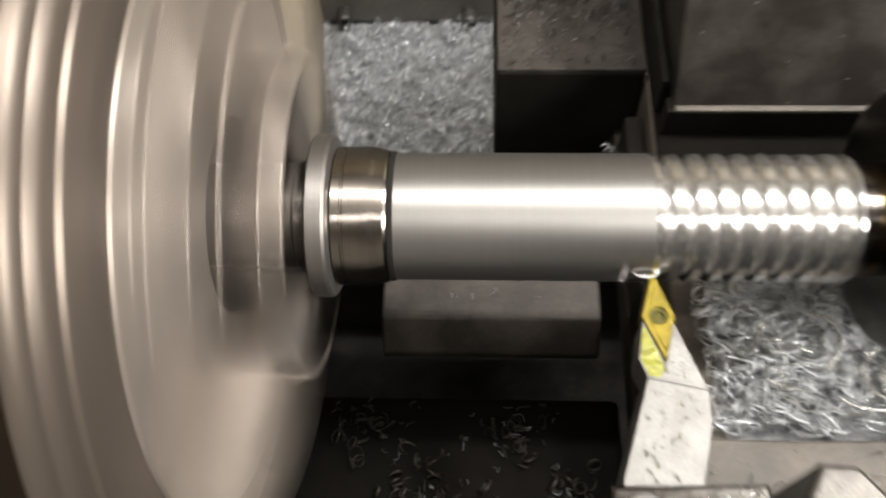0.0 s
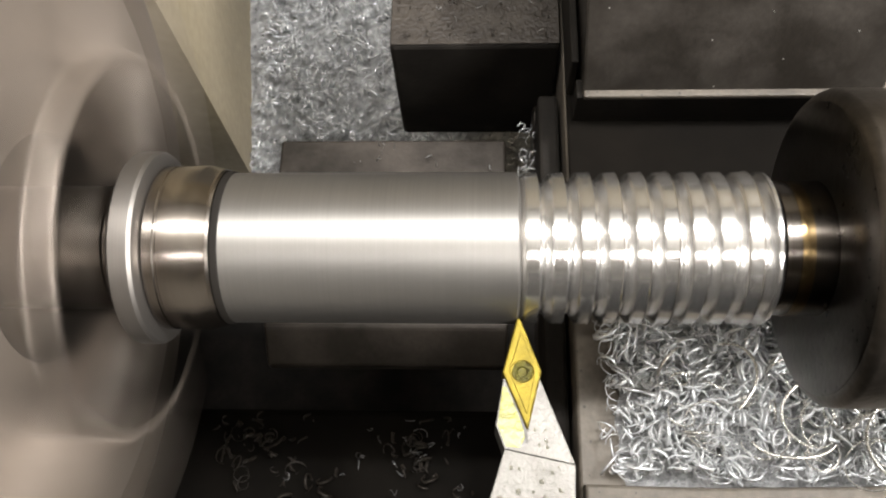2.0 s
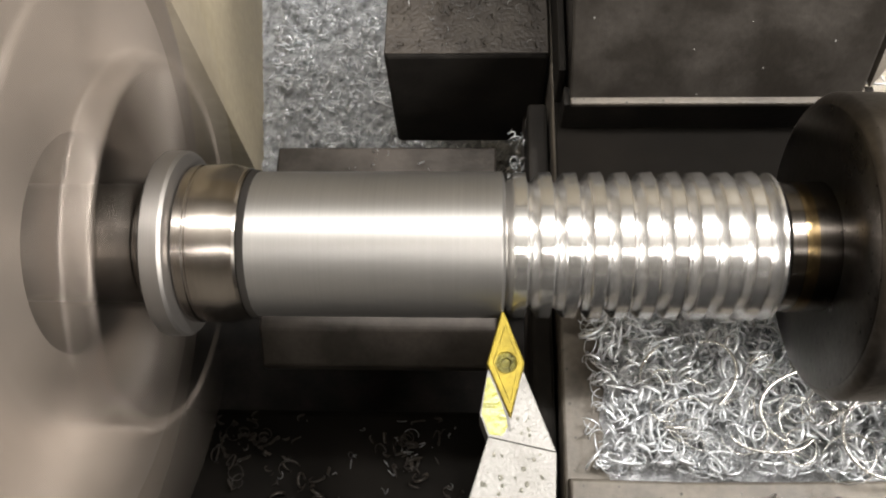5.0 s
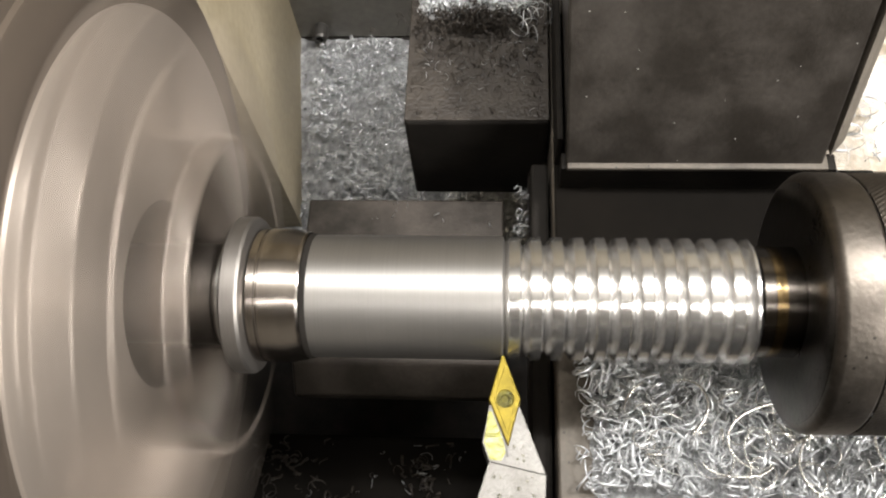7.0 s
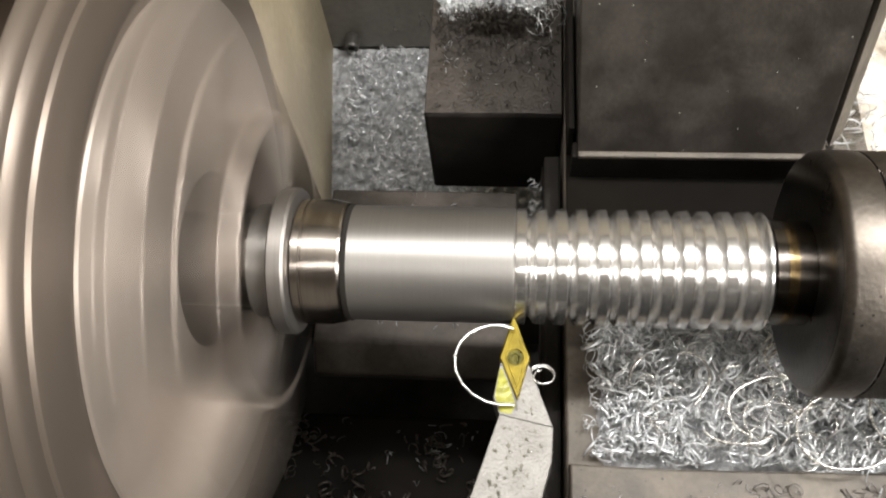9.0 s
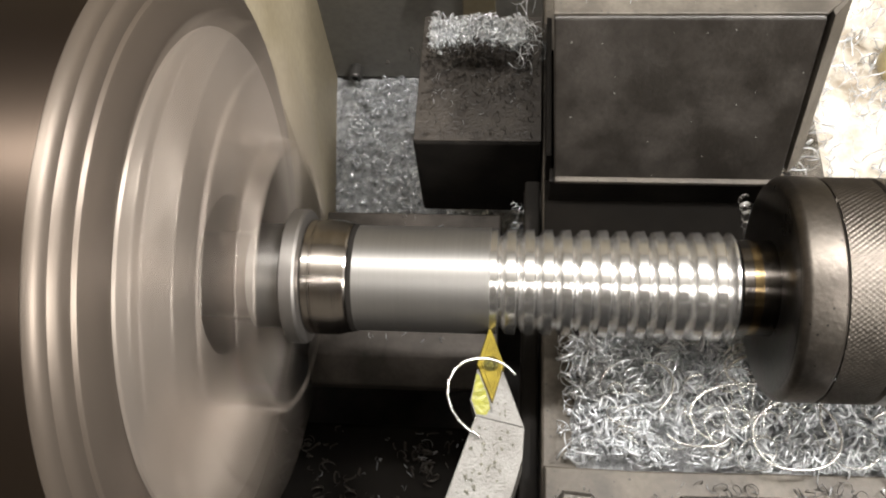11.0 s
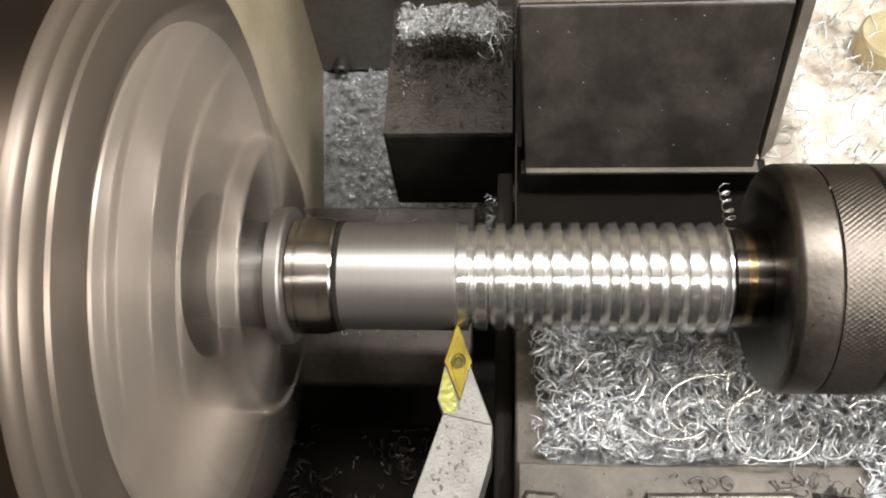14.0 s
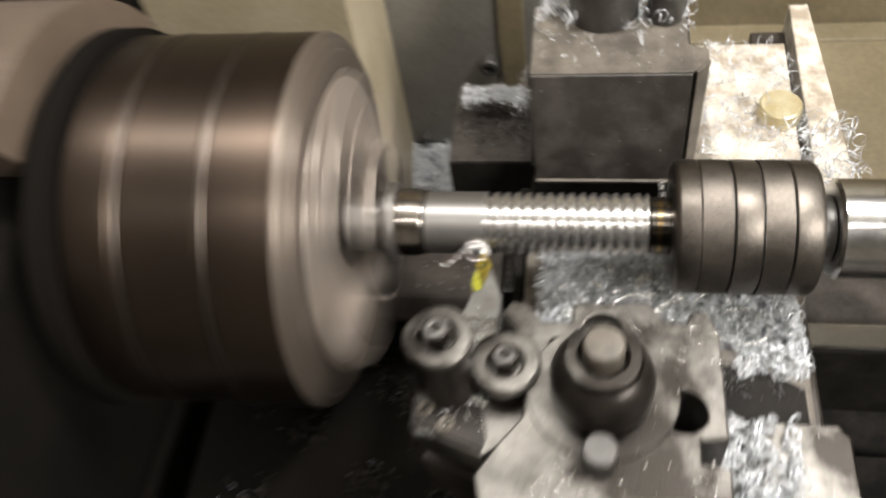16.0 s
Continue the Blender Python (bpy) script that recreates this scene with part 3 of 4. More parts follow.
def rear_block():
    ob = thing("rear_tool_block", "tall black steel block with leaning front on the cross slide", "steel block")
    bm = bmesh.new()
    sec = [(53, -30), (75.5, 18), (128, 18), (128, -42.4), (53, -42.4)]
    ends = []
    for x_of in (lambda z: 17.8 - 0.05 * (z + 30), lambda z: 88.6 + 0.055 * (z + 30)):
        ends.append([bm.verts.new((x_of(z) * MM, y * MM, z * MM)) for y, z in sec])
    bm.faces.new(ends[0])
    bm.faces.new(ends[1])
    for i in range(5):
        bm.faces.new((ends[0][i], ends[0][(i + 1) % 5], ends[1][(i + 1) % 5], ends[1][i]))
    bmesh.ops.bevel(bm, geom=list(bm.edges), offset=0.7 * MM, segments=2, affect="EDGES", profile=0.5)
    part("body", bm, BLOCK, ob, "satin black face")
    part("ledge", block(18, 90, 51.4, 56, -31.6, -29.9, 0.5), SLIDE, ob, "thin paler ledge")
    # base and foot are near black, darker than the block's face
    part("base", block(15.2, 108, 20, 118, -44.8, -42.5, 0.6), DARK_SHADE_PAINT, ob, "black base")
    part("foot_block", block(16.5, 92.9, 52.2, 57.5, -42.4, -31.7, 0.3), GREASE_AND_SHADE, ob, "black foot")
    bm = bmesh.new()
    low, high = [(90.4, 55, -29), (95.0, 60, -29)], [(93.2, 76, 18.2), (99.5, 84, 18.2)]
    q = [bm.verts.new(Vector(c) * MM) for c in (*low, *reversed(high))]
    q2 = [bm.verts.new((Vector(c) + Vector((-1.5, 12, 0))) * MM) for c in (*low, *reversed(high))]
    bm.faces.new(q)
    bm.faces.new(q2)
    for i in range(4):
        bm.faces.new((q[i], q[(i + 1) % 4], q2[(i + 1) % 4], q2[i]))
    # lamplight on the bevel is put into its paler material
    part("bevelled_edge", bm, SLIDE, ob, "bevelled edge, coloured paler as lit")
    # cap is paler than the black body: light from above plus dirt, as colour
    part("cap", prism([(15.4, 76.2), (91.0, 76.2), (99, 84.5), (99, 92), (90, 96), (90, 127), (15.4, 127)], 18.1, 19.0, bevel=0.3), SLIDE, ob, "dirty top face with chips, coloured paler as lit")
    part("clamp_knob", upright([(0.1, 19), (17, 19), (17.5, 20), (17.5, 42), (16, 44), (0.1, 44)], 50, 122, 48), BLACKED, ob, "black round clamp", 30)
    part("clamp_screw", upright([(0.1, 19), (9, 19), (9.4, 20), (9.4, 36), (8.6, 37), (0.1, 37)], 80, 118, 40), BLACKED, ob, "", 30)
    return rides(ob)


rear_block()


def side_block():
    ob = thing("rear_side_block", "black square iron block covered in fine chips", "iron block")
    # black iron; front and sides also carry their shade, the top real grime
    part("body", block(-31, 14.2, 74.2, 133, -87, -41.2, 1.2), GREASE_AND_SHADE, ob, "matt black front and sides, darkened for shade")
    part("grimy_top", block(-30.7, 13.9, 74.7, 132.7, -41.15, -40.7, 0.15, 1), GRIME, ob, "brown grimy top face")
    part("spacer", block(15.2, 17.0, 60, 120, -44.6, -28, 0.4), GREASE_AND_SHADE, ob, "dark upright strip")
    return rides(ob)


side_block()
rides(heap("block_top_swarf", "bright fine swarf packed on the back of the black block", 420, 21, lambda g: (g.uniform(-28, 7), g.uniform(115, 131), -39.6 + abs(g.normal()) * 1.1), (0.5, 1.8), (0.4, 1.6), (0.3, 0.8)))
rides(heap("block_top_loose_curls", "thin loose curls at the edge of the black block", 34, 25, lambda g: (8 + g.normal() * 3, 116 + g.normal() * 8, -38 + abs(g.normal()) * 2.5), (1.5, 4.2), (0.4, 1.2), (0.2, 0.45)))
rides(heap("block_top_fine_chips", "thin dark chips on the black block", 420, 22, lambda g: (g.uniform(-29, 13), max(77, 112 - abs(g.normal()) * 15), -40.2 + abs(g.normal()) * 0.7), (0.5, 1.8), (0.2, 0.9), (0.15, 0.4), GRIME))
rides(heap("block_top_pale_chips", "thin pale chips on the black block", 60, 24, lambda g: (g.uniform(-26, 13), max(77, 104 - abs(g.normal()) * 11), -39.9 + abs(g.normal()) * 0.9), (0.5, 1.6), (0.15, 0.7), (0.1, 0.28), MOUND))
rides(heap("burnt_swarf", "clump of dark burnt swarf on the black block", 260, 23, lambda g: (-8 + g.normal() * 9, 111 + g.normal() * 2.4, -39.5 + abs(g.normal()) * 2.2), (0.6, 2.0), (0.4, 1.6), (0.25, 0.6), GRIME))
rides(mound("block_top_chip_bed", -29.5, 8, 113.5, 132.2, -41, 3.2, 8, "packed bright chips on the black block"))


def pile_spot(g):
    while True:
        x, y = g.uniform(20, 138), g.uniform(-50, 18)
        if y < -35 and x < 108:
            continue
        if x < 32 and g.random() < 0.75 * (32 - x) / 12:
            continue
        return x, y, -42.5 + abs(g.normal()) * 3.4 * min(1, (x - 14) / 25)


rides(heap("cross_slide_swarf", "heap of silvery curled steel swarf on the cross slide", 3000, 31, pile_spot, (0.7, 3.1), (0.4, 1.9), (0.35, 0.95), None, (1, 1, 0.8), 0.22))
rides(heap("cross_slide_long_curls", "long bright ribbon curls lying on the swarf heap", 90, 32, lambda g: (g.uniform(34, 135), g.uniform(-34, 12), -35.5 + abs(g.normal()) * 1.6), (2.0, 5.5), (0.35, 1.1), (0.35, 0.8), CHIP, (0.45, 0.45, 1), 0.4))


def heap_loop(x, y, radius, turns, start, tilt, squash=1.0):
    """A single long curl lying on the heap, its middle at (x, y) mm from the tool's tip."""
    n = int(30 * turns) + 4
    pts = []
    for k in range(n):
        u = k / (n - 1)
        a = radians(start) + u * turns * 6.2832
        r = radius * (1 + 0.12 * math.sin(2.3 * a) + 0.1 * (u - 0.5))
        pts.append((x + r * math.cos(a), y + squash * r * math.sin(a), -32.4 + tilt * math.sin(a) + 0.4 * math.sin(5 * u) + 1.2 * u))
    verts, faces = [], []
    strip(np.array(pts) * MM, np.array((0.2, 0.1, 1.0)) / 1.0247, 1.3 * MM, 0.75 * MM, verts, faces)
    return rides(tagged(from_lists("chip_loop", verts, faces, CHIP), "long bright curled chip lying on the swarf heap", "metal chip", "long curls on the heap"))


for spec in ((83, -28, 10.5, 0.86, 100, 1.2, 1.05), (66, -23, 9.5, 0.55, 40, 0.8, 0.9), (44, -17, 7.0, 0.42, -60, 0.5, 1.1), (57, -27, 8.0, 0.38, 200, 0.6, 0.8), (100, -22, 8.5, 0.6, 10, 1.0, 1.2), (95, 2, 7.0, 0.5, 150, 0.9, 1.0), (72, -9, 5.5, 0.7, 60, 0.8, 1.0), (112, -30, 9.0, 0.7, 250, 1.0, 1.0)):
    heap_loop(*spec)
rides(mound("cross_slide_chip_bed", 24, 139, -38, 19, -45, 5.5, 5, "packed bright chips on the cross slide"))
rides(heap("plate_strings", "thin bright chip strings on the bright plate", 420, 33, lambda g: (g.uniform(97, 152), g.uniform(60, 165), -40.8 + abs(g.normal()) * 1.8), (1.5, 6.0), (0.2, 0.9), (0.3, 0.7)))
rides(heap("cap_chips", "small bright chips on the black block's top", 60, 34, lambda g: (g.uniform(18, 96), g.uniform(79, 112), 19.7), (0.6, 2.2), (0.15, 0.6), (0.2, 0.5)))
rides(heap("clamp_swarf", "bright tangled swarf round the black clamp", 260, 44, lambda g: (g.uniform(18, 92), 127 - abs(g.normal()) * 9, 20.2 + abs(g.normal()) * 4), (1.0, 4.0), (0.4, 1.6), (0.3, 0.8)))
rides(heap("slide_corner_swarf", "bright swarf nest behind the live centre", 700, 45, lambda g: (g.normal() * 9 + 148, g.normal() * 12 + 38, -42.5 + abs(g.normal()) * 4), (0.7, 2.6), (0.5, 1.8), (0.35, 0.9)))
rides(heap("post_chips", "curled chips lying on the tool post", 46, 46, lambda g: (g.uniform(28, 90), g.choice([g.uniform(-85, -64), g.uniform(-145, -118)]), 30.4), (0.8, 4.2), (0.3, 1.1), (0.25, 0.6), CHIP, (0.3, 0.3, 1)))
rides(heap("cassette_chips", "bright chips caught on the tool cassette", 220, 47, lambda g: (g.uniform(-14, 10), g.uniform(-112, -64), 21.2), (0.6, 2.4), (0.3, 1.2), (0.25, 0.6), CHIP))
rides(heap("side_bar_chips", "chips on the side bar", 130, 37, lambda g: (g.uniform(150, 180), g.uniform(60, 110), -41 + abs(g.normal()) * 2.5), (1.2, 4), (0.3, 1.2)))
CLUMPS = [(-118, -100), (-96, -62), (-84, -118), (-58, -84), (-52, -40), (-30, -62), (-26, -24), (-14, -96), (-6, -44), (-70, -22)]


def clump_spot(g):
    x, y = CLUMPS[int(g.integers(len(CLUMPS)))]
    return float(np.clip(x + g.normal() * 7, -146, 5)), float(np.clip(y + g.normal() * 5, -170, -14)), -94.6 + abs(g.normal()) * 1.8


rides(heap("saddle_chips", "dull chips lying in clumps on the dark saddle", 110, 35, clump_spot, (0.4, 1.6), (0.2, 1.1), (0.15, 0.4), MOUND))
rides(heap("saddle_dark_chips", "oily black chips in clumps on the dark saddle", 350, 41, clump_spot, (0.7, 2.4), (0.3, 1.4), (0.4, 1.1), GRIME))
rides(heap("wing_chips", "small dark chips on the saddle's rear wing", 26, 36, lambda g: (g.uniform(-50, 0), g.uniform(10, 62), -69.4), (0.5, 1.5), (0.2, 0.7), (0.2, 0.5), MOUND))
rides(heap("wing_end_chips", "small bright chips beside the saddle's rear wing", 26, 38, lambda g: (g.uniform(2, 13), g.uniform(48, 66), -70 + abs(g.normal()) * 2), (0.8, 1.8), (0.4, 1.2), (0.3, 0.6)))


def tool():
    ob = thing("turning_tool", "bright steel turning tool holder with a yellow insert, wet with oil", "lathe tool")
    part("head", prism([(-2.7, -24.6), (-4.1, -32.6), (-2.6, -36.6), (9.3, -39.1), (3.9, -25.0), (0.9, -21.5)], -9.5, -0.12, bevel=0.15), MILLED, ob, "bright pocketed head")
    part("shank", prism([(-2.6, -36.62), (9.32, -39.13), (9.0, -46.6), (-0.4, -82), (-14.2, -82), (-8.6, -56)], -12.5, 0.0, bevel=0.15), MILLED, ob, "bright milled shank with oil drops")
    ins = [(0.0, -13.55), (0.35, -13.6), (4.0, -23.3), (1.5, -33.2), (1.2, -33.2), (-2.85, -23.5), (-0.2, -13.7)]
    insert = part("insert", prism(ins, -4.0, 0.55, holes=((0.62, -23.4, 1.75),), bevel=0.3), INSERT, ob, "gold-yellow diamond insert with a worn tip")
    part("land", prism([(0.55, -16.2), (2.9, -23.2), (1.3, -31.0), (-1.7, -23.4)], 0.5, 0.72, holes=((0.62, -23.4, 1.95),), bevel=0.1), INSERT, insert)
    part("screw", upright([(0.1, -2), (2.1, -2), (2.15, 0.25), (1.9, 0.42), (1.0, 0.42), (0.85, 0.05), (0.1, 0.05)], 0.62, -23.4, 28), INSERT_SCREW, ob, "oily yellow clamping screw", 30)
    part("pocket_line", prism([(-2.0, -25.2), (-1.7, -25.0), (1.2, -33.4), (1.5, -35.6), (1.0, -35.6), (0.7, -33.4)], -0.2, 0.06, bevel=0), BLACKED, ob, "dark pocket edge")
    part("oil_film", prism([(-2.8, -26.0), (-2.2, -26.0), (0.2, -31.5), (1.0, -34.6), (0.0, -36.4), (-2.4, -36.2), (-3.7, -32.6)], -0.2, 0.03, bevel=0), OIL, ob, "bright yellow cutting oil")
    return rides(ob)


tool()


def droplets(name, label, count, seed, spot, sizes):
    rng = random.Random(seed)
    verts, faces = [], []
    for _ in range(count):
        x, y, z = spot(rng)
        r, n = rng.uniform(*sizes), 9
        base = len(verts)
        for rr, h in ((1, 0), (0.8, 0.38), (0.42, 0.6)):
            for k in range(n):
                a = 6.2832 * k / n
                verts.append(((x + r * rr * math.cos(a)) * MM, (y + r * rr * 1.15 * math.sin(a)) * MM, (z + r * h) * MM))
        verts.append((x * MM, y * MM, (z + r * 0.66) * MM))
        for i in range(2):
            for k in range(n):
                b = (k + 1) % n
                faces.append((base + i * n + k, base + i * n + b, base + (i + 1) * n + b, base + (i + 1) * n + k))
        for k in range(n):
            faces.append((base + 2 * n + k, base + 2 * n + (k + 1) % n, base + 3 * n))
    return rides(tagged(from_lists(name, verts, faces, DROPLET), label, "oil drops", kind="stuff"))


def shank_spot(g):
    v = g.random()
    y = -38.5 - 18 * v
    return (-2.0 - 6.0 * v + g.random() * 10.2, y - 0.8, 0.02)


droplets("shank_drops", "oil drops on the tool shank", 46, 3, shank_spot, (0.12, 0.5))
droplets("head_drops", "oil drops on the tool head", 16, 4, lambda g: (0.5 + g.random() * 4.5, -33 - g.random() * 4.0, -0.22), (0.12, 0.4))


def tool_post():
    ob = thing("tool_post", "bright worn steel quick-change tool post", "tool post")
    part("base_plate", prism([(15.5, -37.4), (41, -37.8), (111, -36.2), (137, -51.5), (137, -168), (15.5, -168)], -44.8, -40.5, bevel=0.7), SLIDE, ob, "grey oily base plate")
    part("side_plate", prism([(106, -72), (145, -72), (149.5, -78), (149.5, -168), (106, -168)], -40.3, -36.6, bevel=0.8), POST, ob, "bright plate beside the body")
    # thin near-black sheet laid over the plate's rear right corner
    part("dark_patch", prism([(94, -44), (120, -46.5), (135.5, -54.5), (135.5, -70.5), (94, -70.5)], -40.45, -40.2, bevel=0), GREASE_AND_SHADE, ob, "dark patch on the plate")
    top = [(13.5, -65.5), (16.6, -60.2), (22.4, -60.6), (29.0, -68.5), (39.2, -68.6), (39.6, -60.2), (67.2, -59.4), (72.5, -66.5), (79.5, -67.5), (81.5, -62.5), (87.0, -62.0), (90.8, -72), (91, -111),
           (82, -112), (82, -120), (91, -121), (91, -150), (14, -150), (9, -128), (16, -117), (24, -106), (24, -80)]
    part("body", prism(top, -40.4, 29.6, holes=((50.5, -71.8, 7.2), (77.0, -102, 7.8)), bevel=0.9), POST, ob, "bright milled body with round bores")
    part("bore_floor", upright([(0.1, 2), (7.1, 2), (7.1, 6), (0.1, 6)], 50.5, -71.8, 36), POST, ob, "chip-filled bore")
    part("bore_floor", upright([(0.1, -20), (7.7, -20), (7.7, -16), (0.1, -16)], 77, -102, 36), DARK_PIT, ob)
    ring = upright([(9.0, 29.6), (9.0, 30.2), (9.5, 30.5), (25.4, 30.5), (25.9, 30.1), (25.9, 29.6)], 50.5, -96, 64)
    part("turned_ring", ring, POST, ob, "", 30)
    nut = part("clamp_nut", upright([(0.1, 30.6), (16.2, 30.6), (17.4, 33), (17.4, 43), (16.4, 47), (14.2, 51.0), (12.4, 52.2), (0.1, 52.2)], 50, -97, 56), SHADED_NUT, ob, "domed clamping nut, shade in its dark colour", 30)
    part("shoulder", upright([(7.0, 52.25), (12.2, 52.25), (12.9, 52.8), (12.9, 55.2), (12.0, 56.2), (8.6, 56.4), (7.8, 55.6), (7.0, 53.5)], 50, -97, 56), POST, nut, "worn ring on the nut, coloured paler as lit", 30)
    part("stud", upright([(0.1, 53), (6.6, 53), (6.7, 62.4), (6.0, 63.6), (4.8, 63.9), (0.1, 63.9)], 50, -97, 40), SLIDE, ob, "steel stud end", 30)
    part("bolt", upright([(0.1, 29.6), (5.6, 29.6), (5.8, 30), (5.8, 38), (5.0, 38.8), (0.1, 38.8)], 49.5, -121, 32), BLACKED, ob, "dark steel bolt head", 30)
    part("small_bore", upright([(2.3, 29.7), (2.3, 30.0), (2.6, 30.3), (3.2, 30.3), (3.5, 30.0), (3.5, 29.7)], 33.5, -78, 28), POST, ob, "", 30)
    return rides(ob)


tool_post()


def tool_cassette():
    ob = thing("tool_cassette", "steel tool cassette clamping the turning tool", "tool holder")
    part("body", prism([(-14.6, -62.2), (11.5, -61.6), (11.8, -79), (23, -82), (23.4, -108), (10, -118), (-17, -108)], 0.2, 20.5, bevel=0.8), POST, ob, "bright oily body")
    part("lower_jaw", prism([(-14.6, -62.4), (11.5, -61.8), (11.8, -79), (23, -82), (23.4, -108), (10, -116), (-17, -106)], -40.3, -12.7, bevel=0.8), OILY, ob, "dark lower jaw")
    # dark plate laid over the front of the cassette body
    front = part("front_face", prism([(-16.6, -97), (8, -99), (11, -112), (9.6, -117), (-16.4, -107.4)], 20.6, 22.2, bevel=0.5), SHADED_NUT, ob, "dark front plate with chips")
    for x, y in ((-11.5, -102.5), (-3.5, -108.0)):
        part("grub_screw", upright([(0.1, 22.2), (1.4, 22.2), (1.5, 23.2), (2.6, 23.4), (2.9, 23.0), (2.9, 22.2)], x, y, 24), SLIDE, front, "", 30)
    part("screw", upright([(0.1, 18.8), (1.9, 18.8), (1.9, 21.6), (2.4, 22.0), (3.6, 22.0), (3.9, 21.6), (3.9, 20.5), (0.1, 20.5)], -9.4, -67.5, 28), BLACKED, ob, "dark socket screw", 30)
    # dark bodies and paler flanges: top light is put into the materials
    for x, y, z, r in ((-4.5, -91.0, 55, 12.0), (16.8, -88.5, 35, 12.4)):
        nut = part("flanged_nut", upright([(0.1, 20.6), (r - 0.5, 20.6), (r - 3.0, z - 9), (r - 3.2, z - 5.2), (0.1, z - 5.2)], x, y, 48), SHADED_NUT, ob, "tapered nut, shade in its dark colour", 30)
        part("flange", upright([(5.6, z - 5.1), (r - 0.6, z - 5.1), (r, z - 4.4), (r, z - 1.2), (r - 1.0, z - 0.2), (r - 2.4, z), (7.4, z), (6.6, z - 0.5), (5.6, z - 2.6)], x, y, 48), POST, nut, "worn flange, coloured paler as lit", 30)
        part("stud_end", hexed(x, y, 5.2, z - 5.0, z + 4.2, 0.6), SHADED_NUT, nut, "dark hexagon stud end")
        part("socket", upright([(1.9, z + 4.1), (1.9, z + 4.6), (2.4, z + 4.8), (3.6, z + 4.6), (3.8, z + 4.1)], x, y, 24), BLACKED, nut, "", 30)
    return rides(ob)


tool_cassette()
droplets("post_drops", "oil drops and chips on the tool post", 70, 6, lambda g: (g.uniform(30, 88), g.uniform(-82, -70), 29.7), (0.15, 0.5))
droplets("cassette_drops", "oil drops on the tool cassette", 50, 7, lambda g: (g.uniform(-13, 10), g.uniform(-79, -64), 20.6), (0.15, 0.55))
rides(heap("base_plate_chips", "small chips on the base plate", 110, 39, lambda g: (g.uniform(18, 134), g.uniform(-60, -40), -40.1), (0.5, 2.0), (0.2, 0.8), (0.2, 0.45), MOUND))
rides(heap("base_plate_curls", "dark curled chips on the oily base plate", 70, 48, lambda g: (g.choice([g.uniform(30, 130), 100 + g.normal() * 9]), g.uniform(-58, -40), -39.8 + abs(g.normal()) * 0.8), (0.8, 2.6), (0.6, 1.6), (0.25, 0.6), BLACKED))
rides(heap("front_slide_swarf", "bright swarf beside the tool post", 520, 40, lambda g: (g.uniform(94, 128), g.uniform(-166, -72), -35.5 + abs(g.normal()) * 3.2), (1.1, 4.0), (0.7, 2.2), (0.5, 1.2), None, (1, 1, 0.7), 0.3))


# ---- flying and clinging chips ----
def chip(name, label, radius, turns, rise, width, seed, wild=0.3, tail=0.0, thick=0.3):
    """A curled chip ribbon about its own z axis, with a bent tail if tail is given (mm)."""
    rng = random.Random(seed)
    n = int(18 * turns) + 2
    pts = []
    for i in range(n):
        s = i / (n - 1)
        r = radius * (1 + wild * (s - 0.5)) * (1 + 0.06 * math.sin(9 * s + seed))
        a = s * turns * 6.2832
        pts.append((r * math.cos(a), r * math.sin(a), (s - 0.5) * rise * turns + 0.3 * math.sin(13 * s)))
    if tail:
        x, y, z = pts[-1]
        a = turns * 6.2832 + math.pi / 2
        for i in range(1, 14):
            a += 0.05 - 0.012 * i
            x, y, z = x + tail / 13 * math.cos(a), y + tail / 13 * math.sin(a), z + 0.15
            pts.append((x, y, z))
    verts, faces = [], []
    strip(np.array(pts) * MM, np.array((0.0, 0.0, 1.0)), width * MM, thick * MM, verts, faces)
    return tagged(from_lists(name, verts, faces, CHIP), label, "metal chip")


CURL_A = chip("chip_curl", "small bright coiled chip leaving the tool", 3.0, 2.6, 0.9, 0.9, 1, 0.5, 7)
CURL_B = chip("chip_curl", "loose bright coiled chip leaving the tool", 4.9, 3.2, 2.8, 1.4, 2, 0.35, 6, 0.8)
ARC = chip("chip_loop", "bright bent chip ribbon curling away from the cut", 5.2, 0.6, 1.5, 1.2, 9, 0.2, 7, 0.7)
CURL_C = chip("chip_loop", "wide bright chip loop hanging over the tool", 9.6, 0.62, 1.5, 1.3, 3, 0.25, 0.0, 0.7)
CURL_C2 = chip("chip_curl", "bright coiled chip clinging beside the insert", 2.6, 2.2, 0.5, 0.7, 4, 0.4)
CURL_D = chip("chip_curl", "tangled bright chip thrown off the work", 3.7, 4.2, 3.4, 0.9, 5, 0.5, 8, 0.6)
CURL_E = chip("chip_curl", "bright coiled chip at the cut", 3.8, 2.3, 1.3, 1.3, 6, 0.5, 18, 0.6)
STRAND = chip("chip_strand", "long bright chip strand with a coiled end", 3.4, 1.4, 1.4, 1.1, 8, 0.4, 34, 0.8)
SPRING = chip("chip_spring", "thin bright corkscrew chip hanging behind the bar", 1.5, 5.0, 3.0, 0.6, 7, 0.1)

PILE = [(58, -12), (72, -6), (64, 4), (50, -20), (84, -14), (92, -2), (104, 6)]


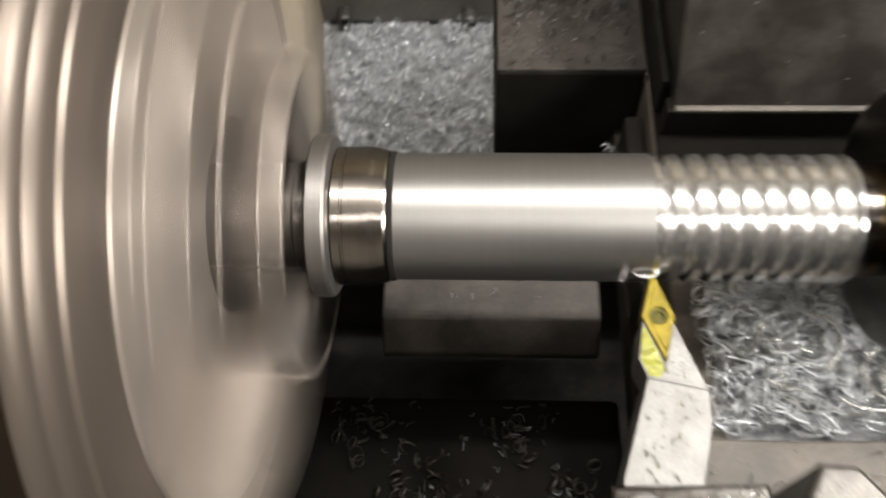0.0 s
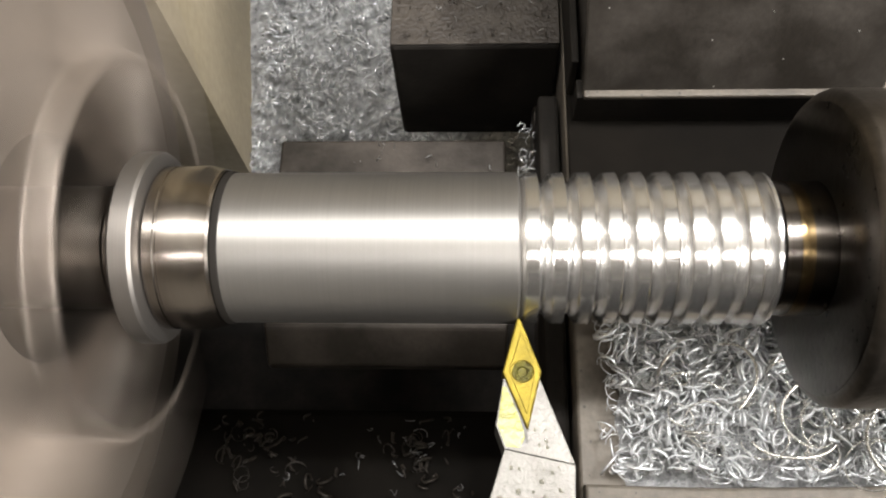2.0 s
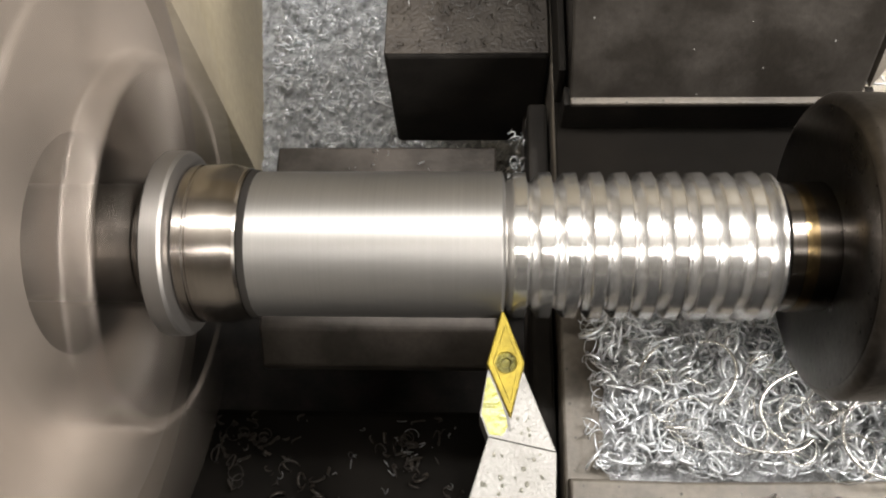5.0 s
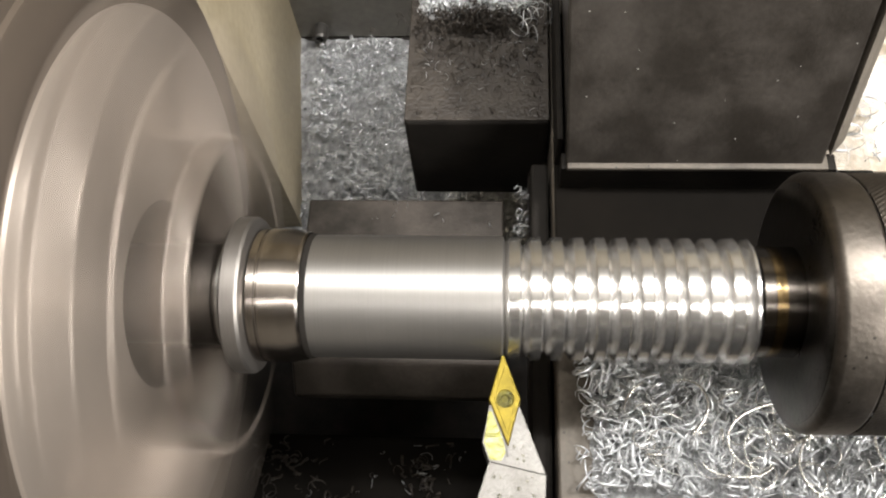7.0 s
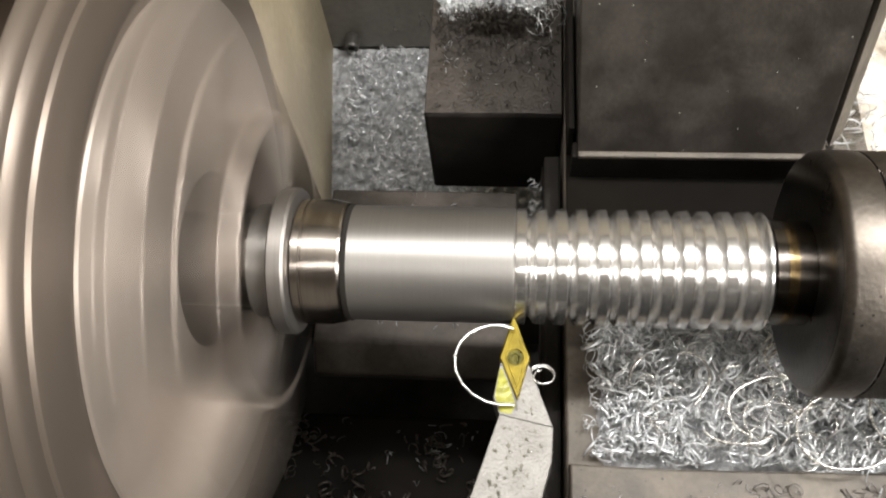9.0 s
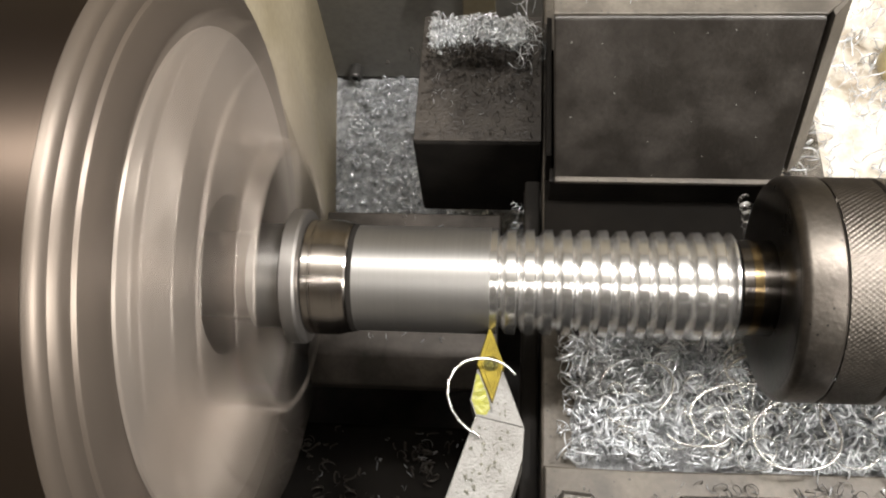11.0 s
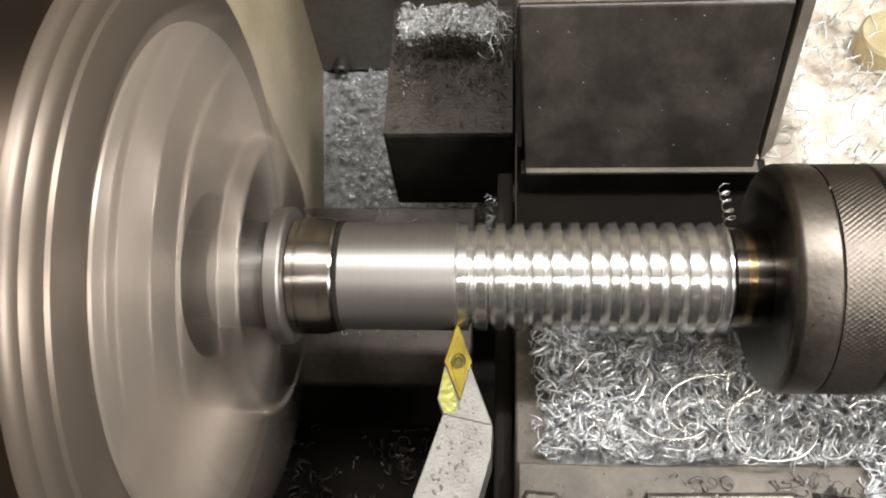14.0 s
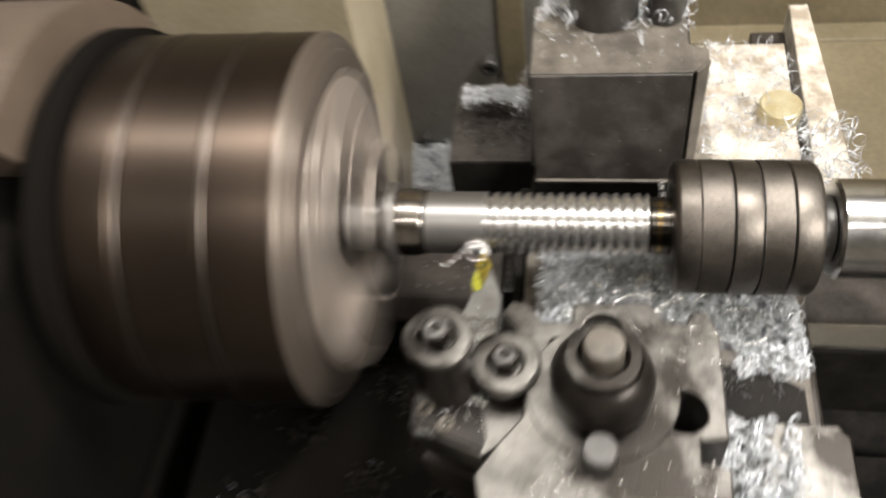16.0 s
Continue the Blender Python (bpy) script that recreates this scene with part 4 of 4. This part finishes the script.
def chip_rows(spot, flights, lie=(70, 20, 10)):
    """Rows for a chip that lies on the heap but for its flights: lists of (t, x, y, z, rx, ry, rz), in mm from the tool's tip."""
    rest = (spot[0], spot[1], -37.5, *lie)
    rows = [(0.0, *rest)] if flights[0][0][0] > 0.3 else []
    for f in flights:
        if rows:
            rows.append((f[0][0] - 0.2, *rest))
        rows += f
        if f[-1][0] < SECONDS - 0.4:
            rows.append((f[-1][0] + 0.25, *rest))
    if rows[-1][0] < SECONDS:
        rows.append((SECONDS, *rows[-1][1:]))
    out = []
    for a, b in zip(rows, rows[1:]):
        out.append(a)
        k = int((b[0] - a[0]) / 1.0)
        for i in range(1, k + 1):
            u = i / (k + 1)
            out.append(tuple(p + (q - p) * u for p, q in zip(a, b)))
    out.append(rows[-1])
    return [(t, pose(x * MM + feed(t), y * MM, z * MM, rx, ry, rz)) for t, x, y, z, rx, ry, rz in out]


def motions():
    # chuck and work turn together, nearly a quarter turn in each film frame
    spin = [(k / FPS, Matrix.Rotation(radians(88 * k), 4, "X")) for k in range(int(SECONDS * FPS) + 1)]
    walk(CHUCK, spin)
    walk(WORK, spin)
    walk(UNCUT, [(t, pose(x, 0, 0)) for t, x in FEED])
    for ob in RIDERS:
        walk(ob, [(t, pose(x, 0, 0)) for t, x in FEED])
    walk(CURL_A, chip_rows(PILE[0], [[(0.3, -1.5, -14, 3, 10, 10, 0), (0.5, -1.0, -15.5, 4.0, 20, 10, 40), (0.8, 4, -20, 3, 40, 10, 80), (1.0, 6.5, -26, -1, 60, 20, 90)],
                                     [(13.3, -8, -20, 3, 20, 10, 20), (13.5, -14, -36, -10, 40, 20, 70), (13.65, -18, -40, -22, 60, 30, 90)]]))
    walk(CURL_B, chip_rows(PILE[1], [[(2.8, -1, -14, 3, 10, 0, 0), (3.0, -3.0, -15.0, 5, 20, 10, 30), (3.4, 6, -24, 1, 40, 30, 60), (3.6, 8, -34, -2, 50, 20, 80), (3.8, -6, -26, 1, 60, 60, 80), (4.0, -10.5, -31.5, 2, 70, 50, 50), (4.2, -10, -33, 1, 70, 50, 40)]]))
    walk(ARC, chip_rows((76, -24), [[(3.7, 1, -15, 3, 10, 0, -90), (3.9, 3.6, -23.0, 2.5, 15, 5, -100), (4.2, 4.0, -23.5, 2.5, 15, 5, -100)]]))
    walk(CURL_C, chip_rows(PILE[2], [[(8.7, -2, -20, 3, 10, 0, 100), (9.0, -3.0, -25.0, 2.5, 15, 0, 68), (9.7, -3.0, -25.0, 2.5, 15, 0, 68), (11.0, 0.5, -32, 3.0, 20, 5, 40), (11.8, 2.4, -36.5, 2.5, 20, 5, -14), (13.3, 2.4, -36.5, 2.5, 20, 5, -14)]]))
    walk(CURL_C2, chip_rows(PILE[3], [[(8.0, -2, -12, 6, 30, 0, 0), (8.3, -8, -10, 12, 40, 20, 60), (8.5, 2, -16, 3, 20, 10, 80), (9.0, 7.0, -27, -1, 0, 20, 100), (9.8, 7.0, -27, -1, 0, 20, 100)]]))
    walk(CURL_D, chip_rows(PILE[4], [[(7.8, -1, -13, 4, 10, 0, 0), (8.0, -3.6, -11.5, 12, 55, 5, 30), (8.2, -14, -4, 14, 20, 10, 70), (8.5, -29, 7, 15, 35, 10, 91), (8.6, -30, 9, 12, 35, 10, 100)],
                                     [(12.8, -1, -14, 3, 0, 0, 0), (13.0, -3.5, -14.5, 5, 10, 20, 40), (13.2, -2, -17, 5, 20, 10, 70), (13.4, 6, -25, 1, 40, 10, 100)]]))
    walk(CURL_E, chip_rows(PILE[5], [[(13.35, -4, -14, 4, 0, 0, 0), (13.5, -31, -14, 4, 40, 30, 150), (13.7, -14, -34, -30, 90, 60, 110)],
                                     [(15.2, -1, -14, 3, 0, 0, 0), (15.4, -3, -14.5, 4, 10, 10, 40), (15.5, -4.5, -14.5, 4.5, 20, 10, 60), (15.8, 8, -28, 2, 40, 30, 90), (15.9, -6, -20, 4, 40, 30, 60), (16.0, -3, -18, 2, 20, 10, 40)]]))
    walk(STRAND, chip_rows((70, -22), [[(8.2, -3, -12, 6, 10, 0, 60), (8.35, -14, -7, 12, 15, 5, 80), (8.5, -23.2, -3, 17, 20, 10, 93), (8.6, -21, -6, 14, 20, 10, 95)],
                                      [(13.35, -14, -9, 8, 10, 5, 80), (13.5, -29, -8, 12, 20, 10, 108), (13.6, -28, -14, 4, 20, 10, 100)]], (4, 6, 170)))
    walk(SPRING, chip_rows(PILE[6], [[(11.0, 72, 30, -14, 85, 10, 0), (11.8, 71, 29, -14, 85, 12, 0), (14.5, 75, 30, -14, 85, 12, 0), (16.0, 78, 32, -14, 85, 12, 0)]]))


motions()
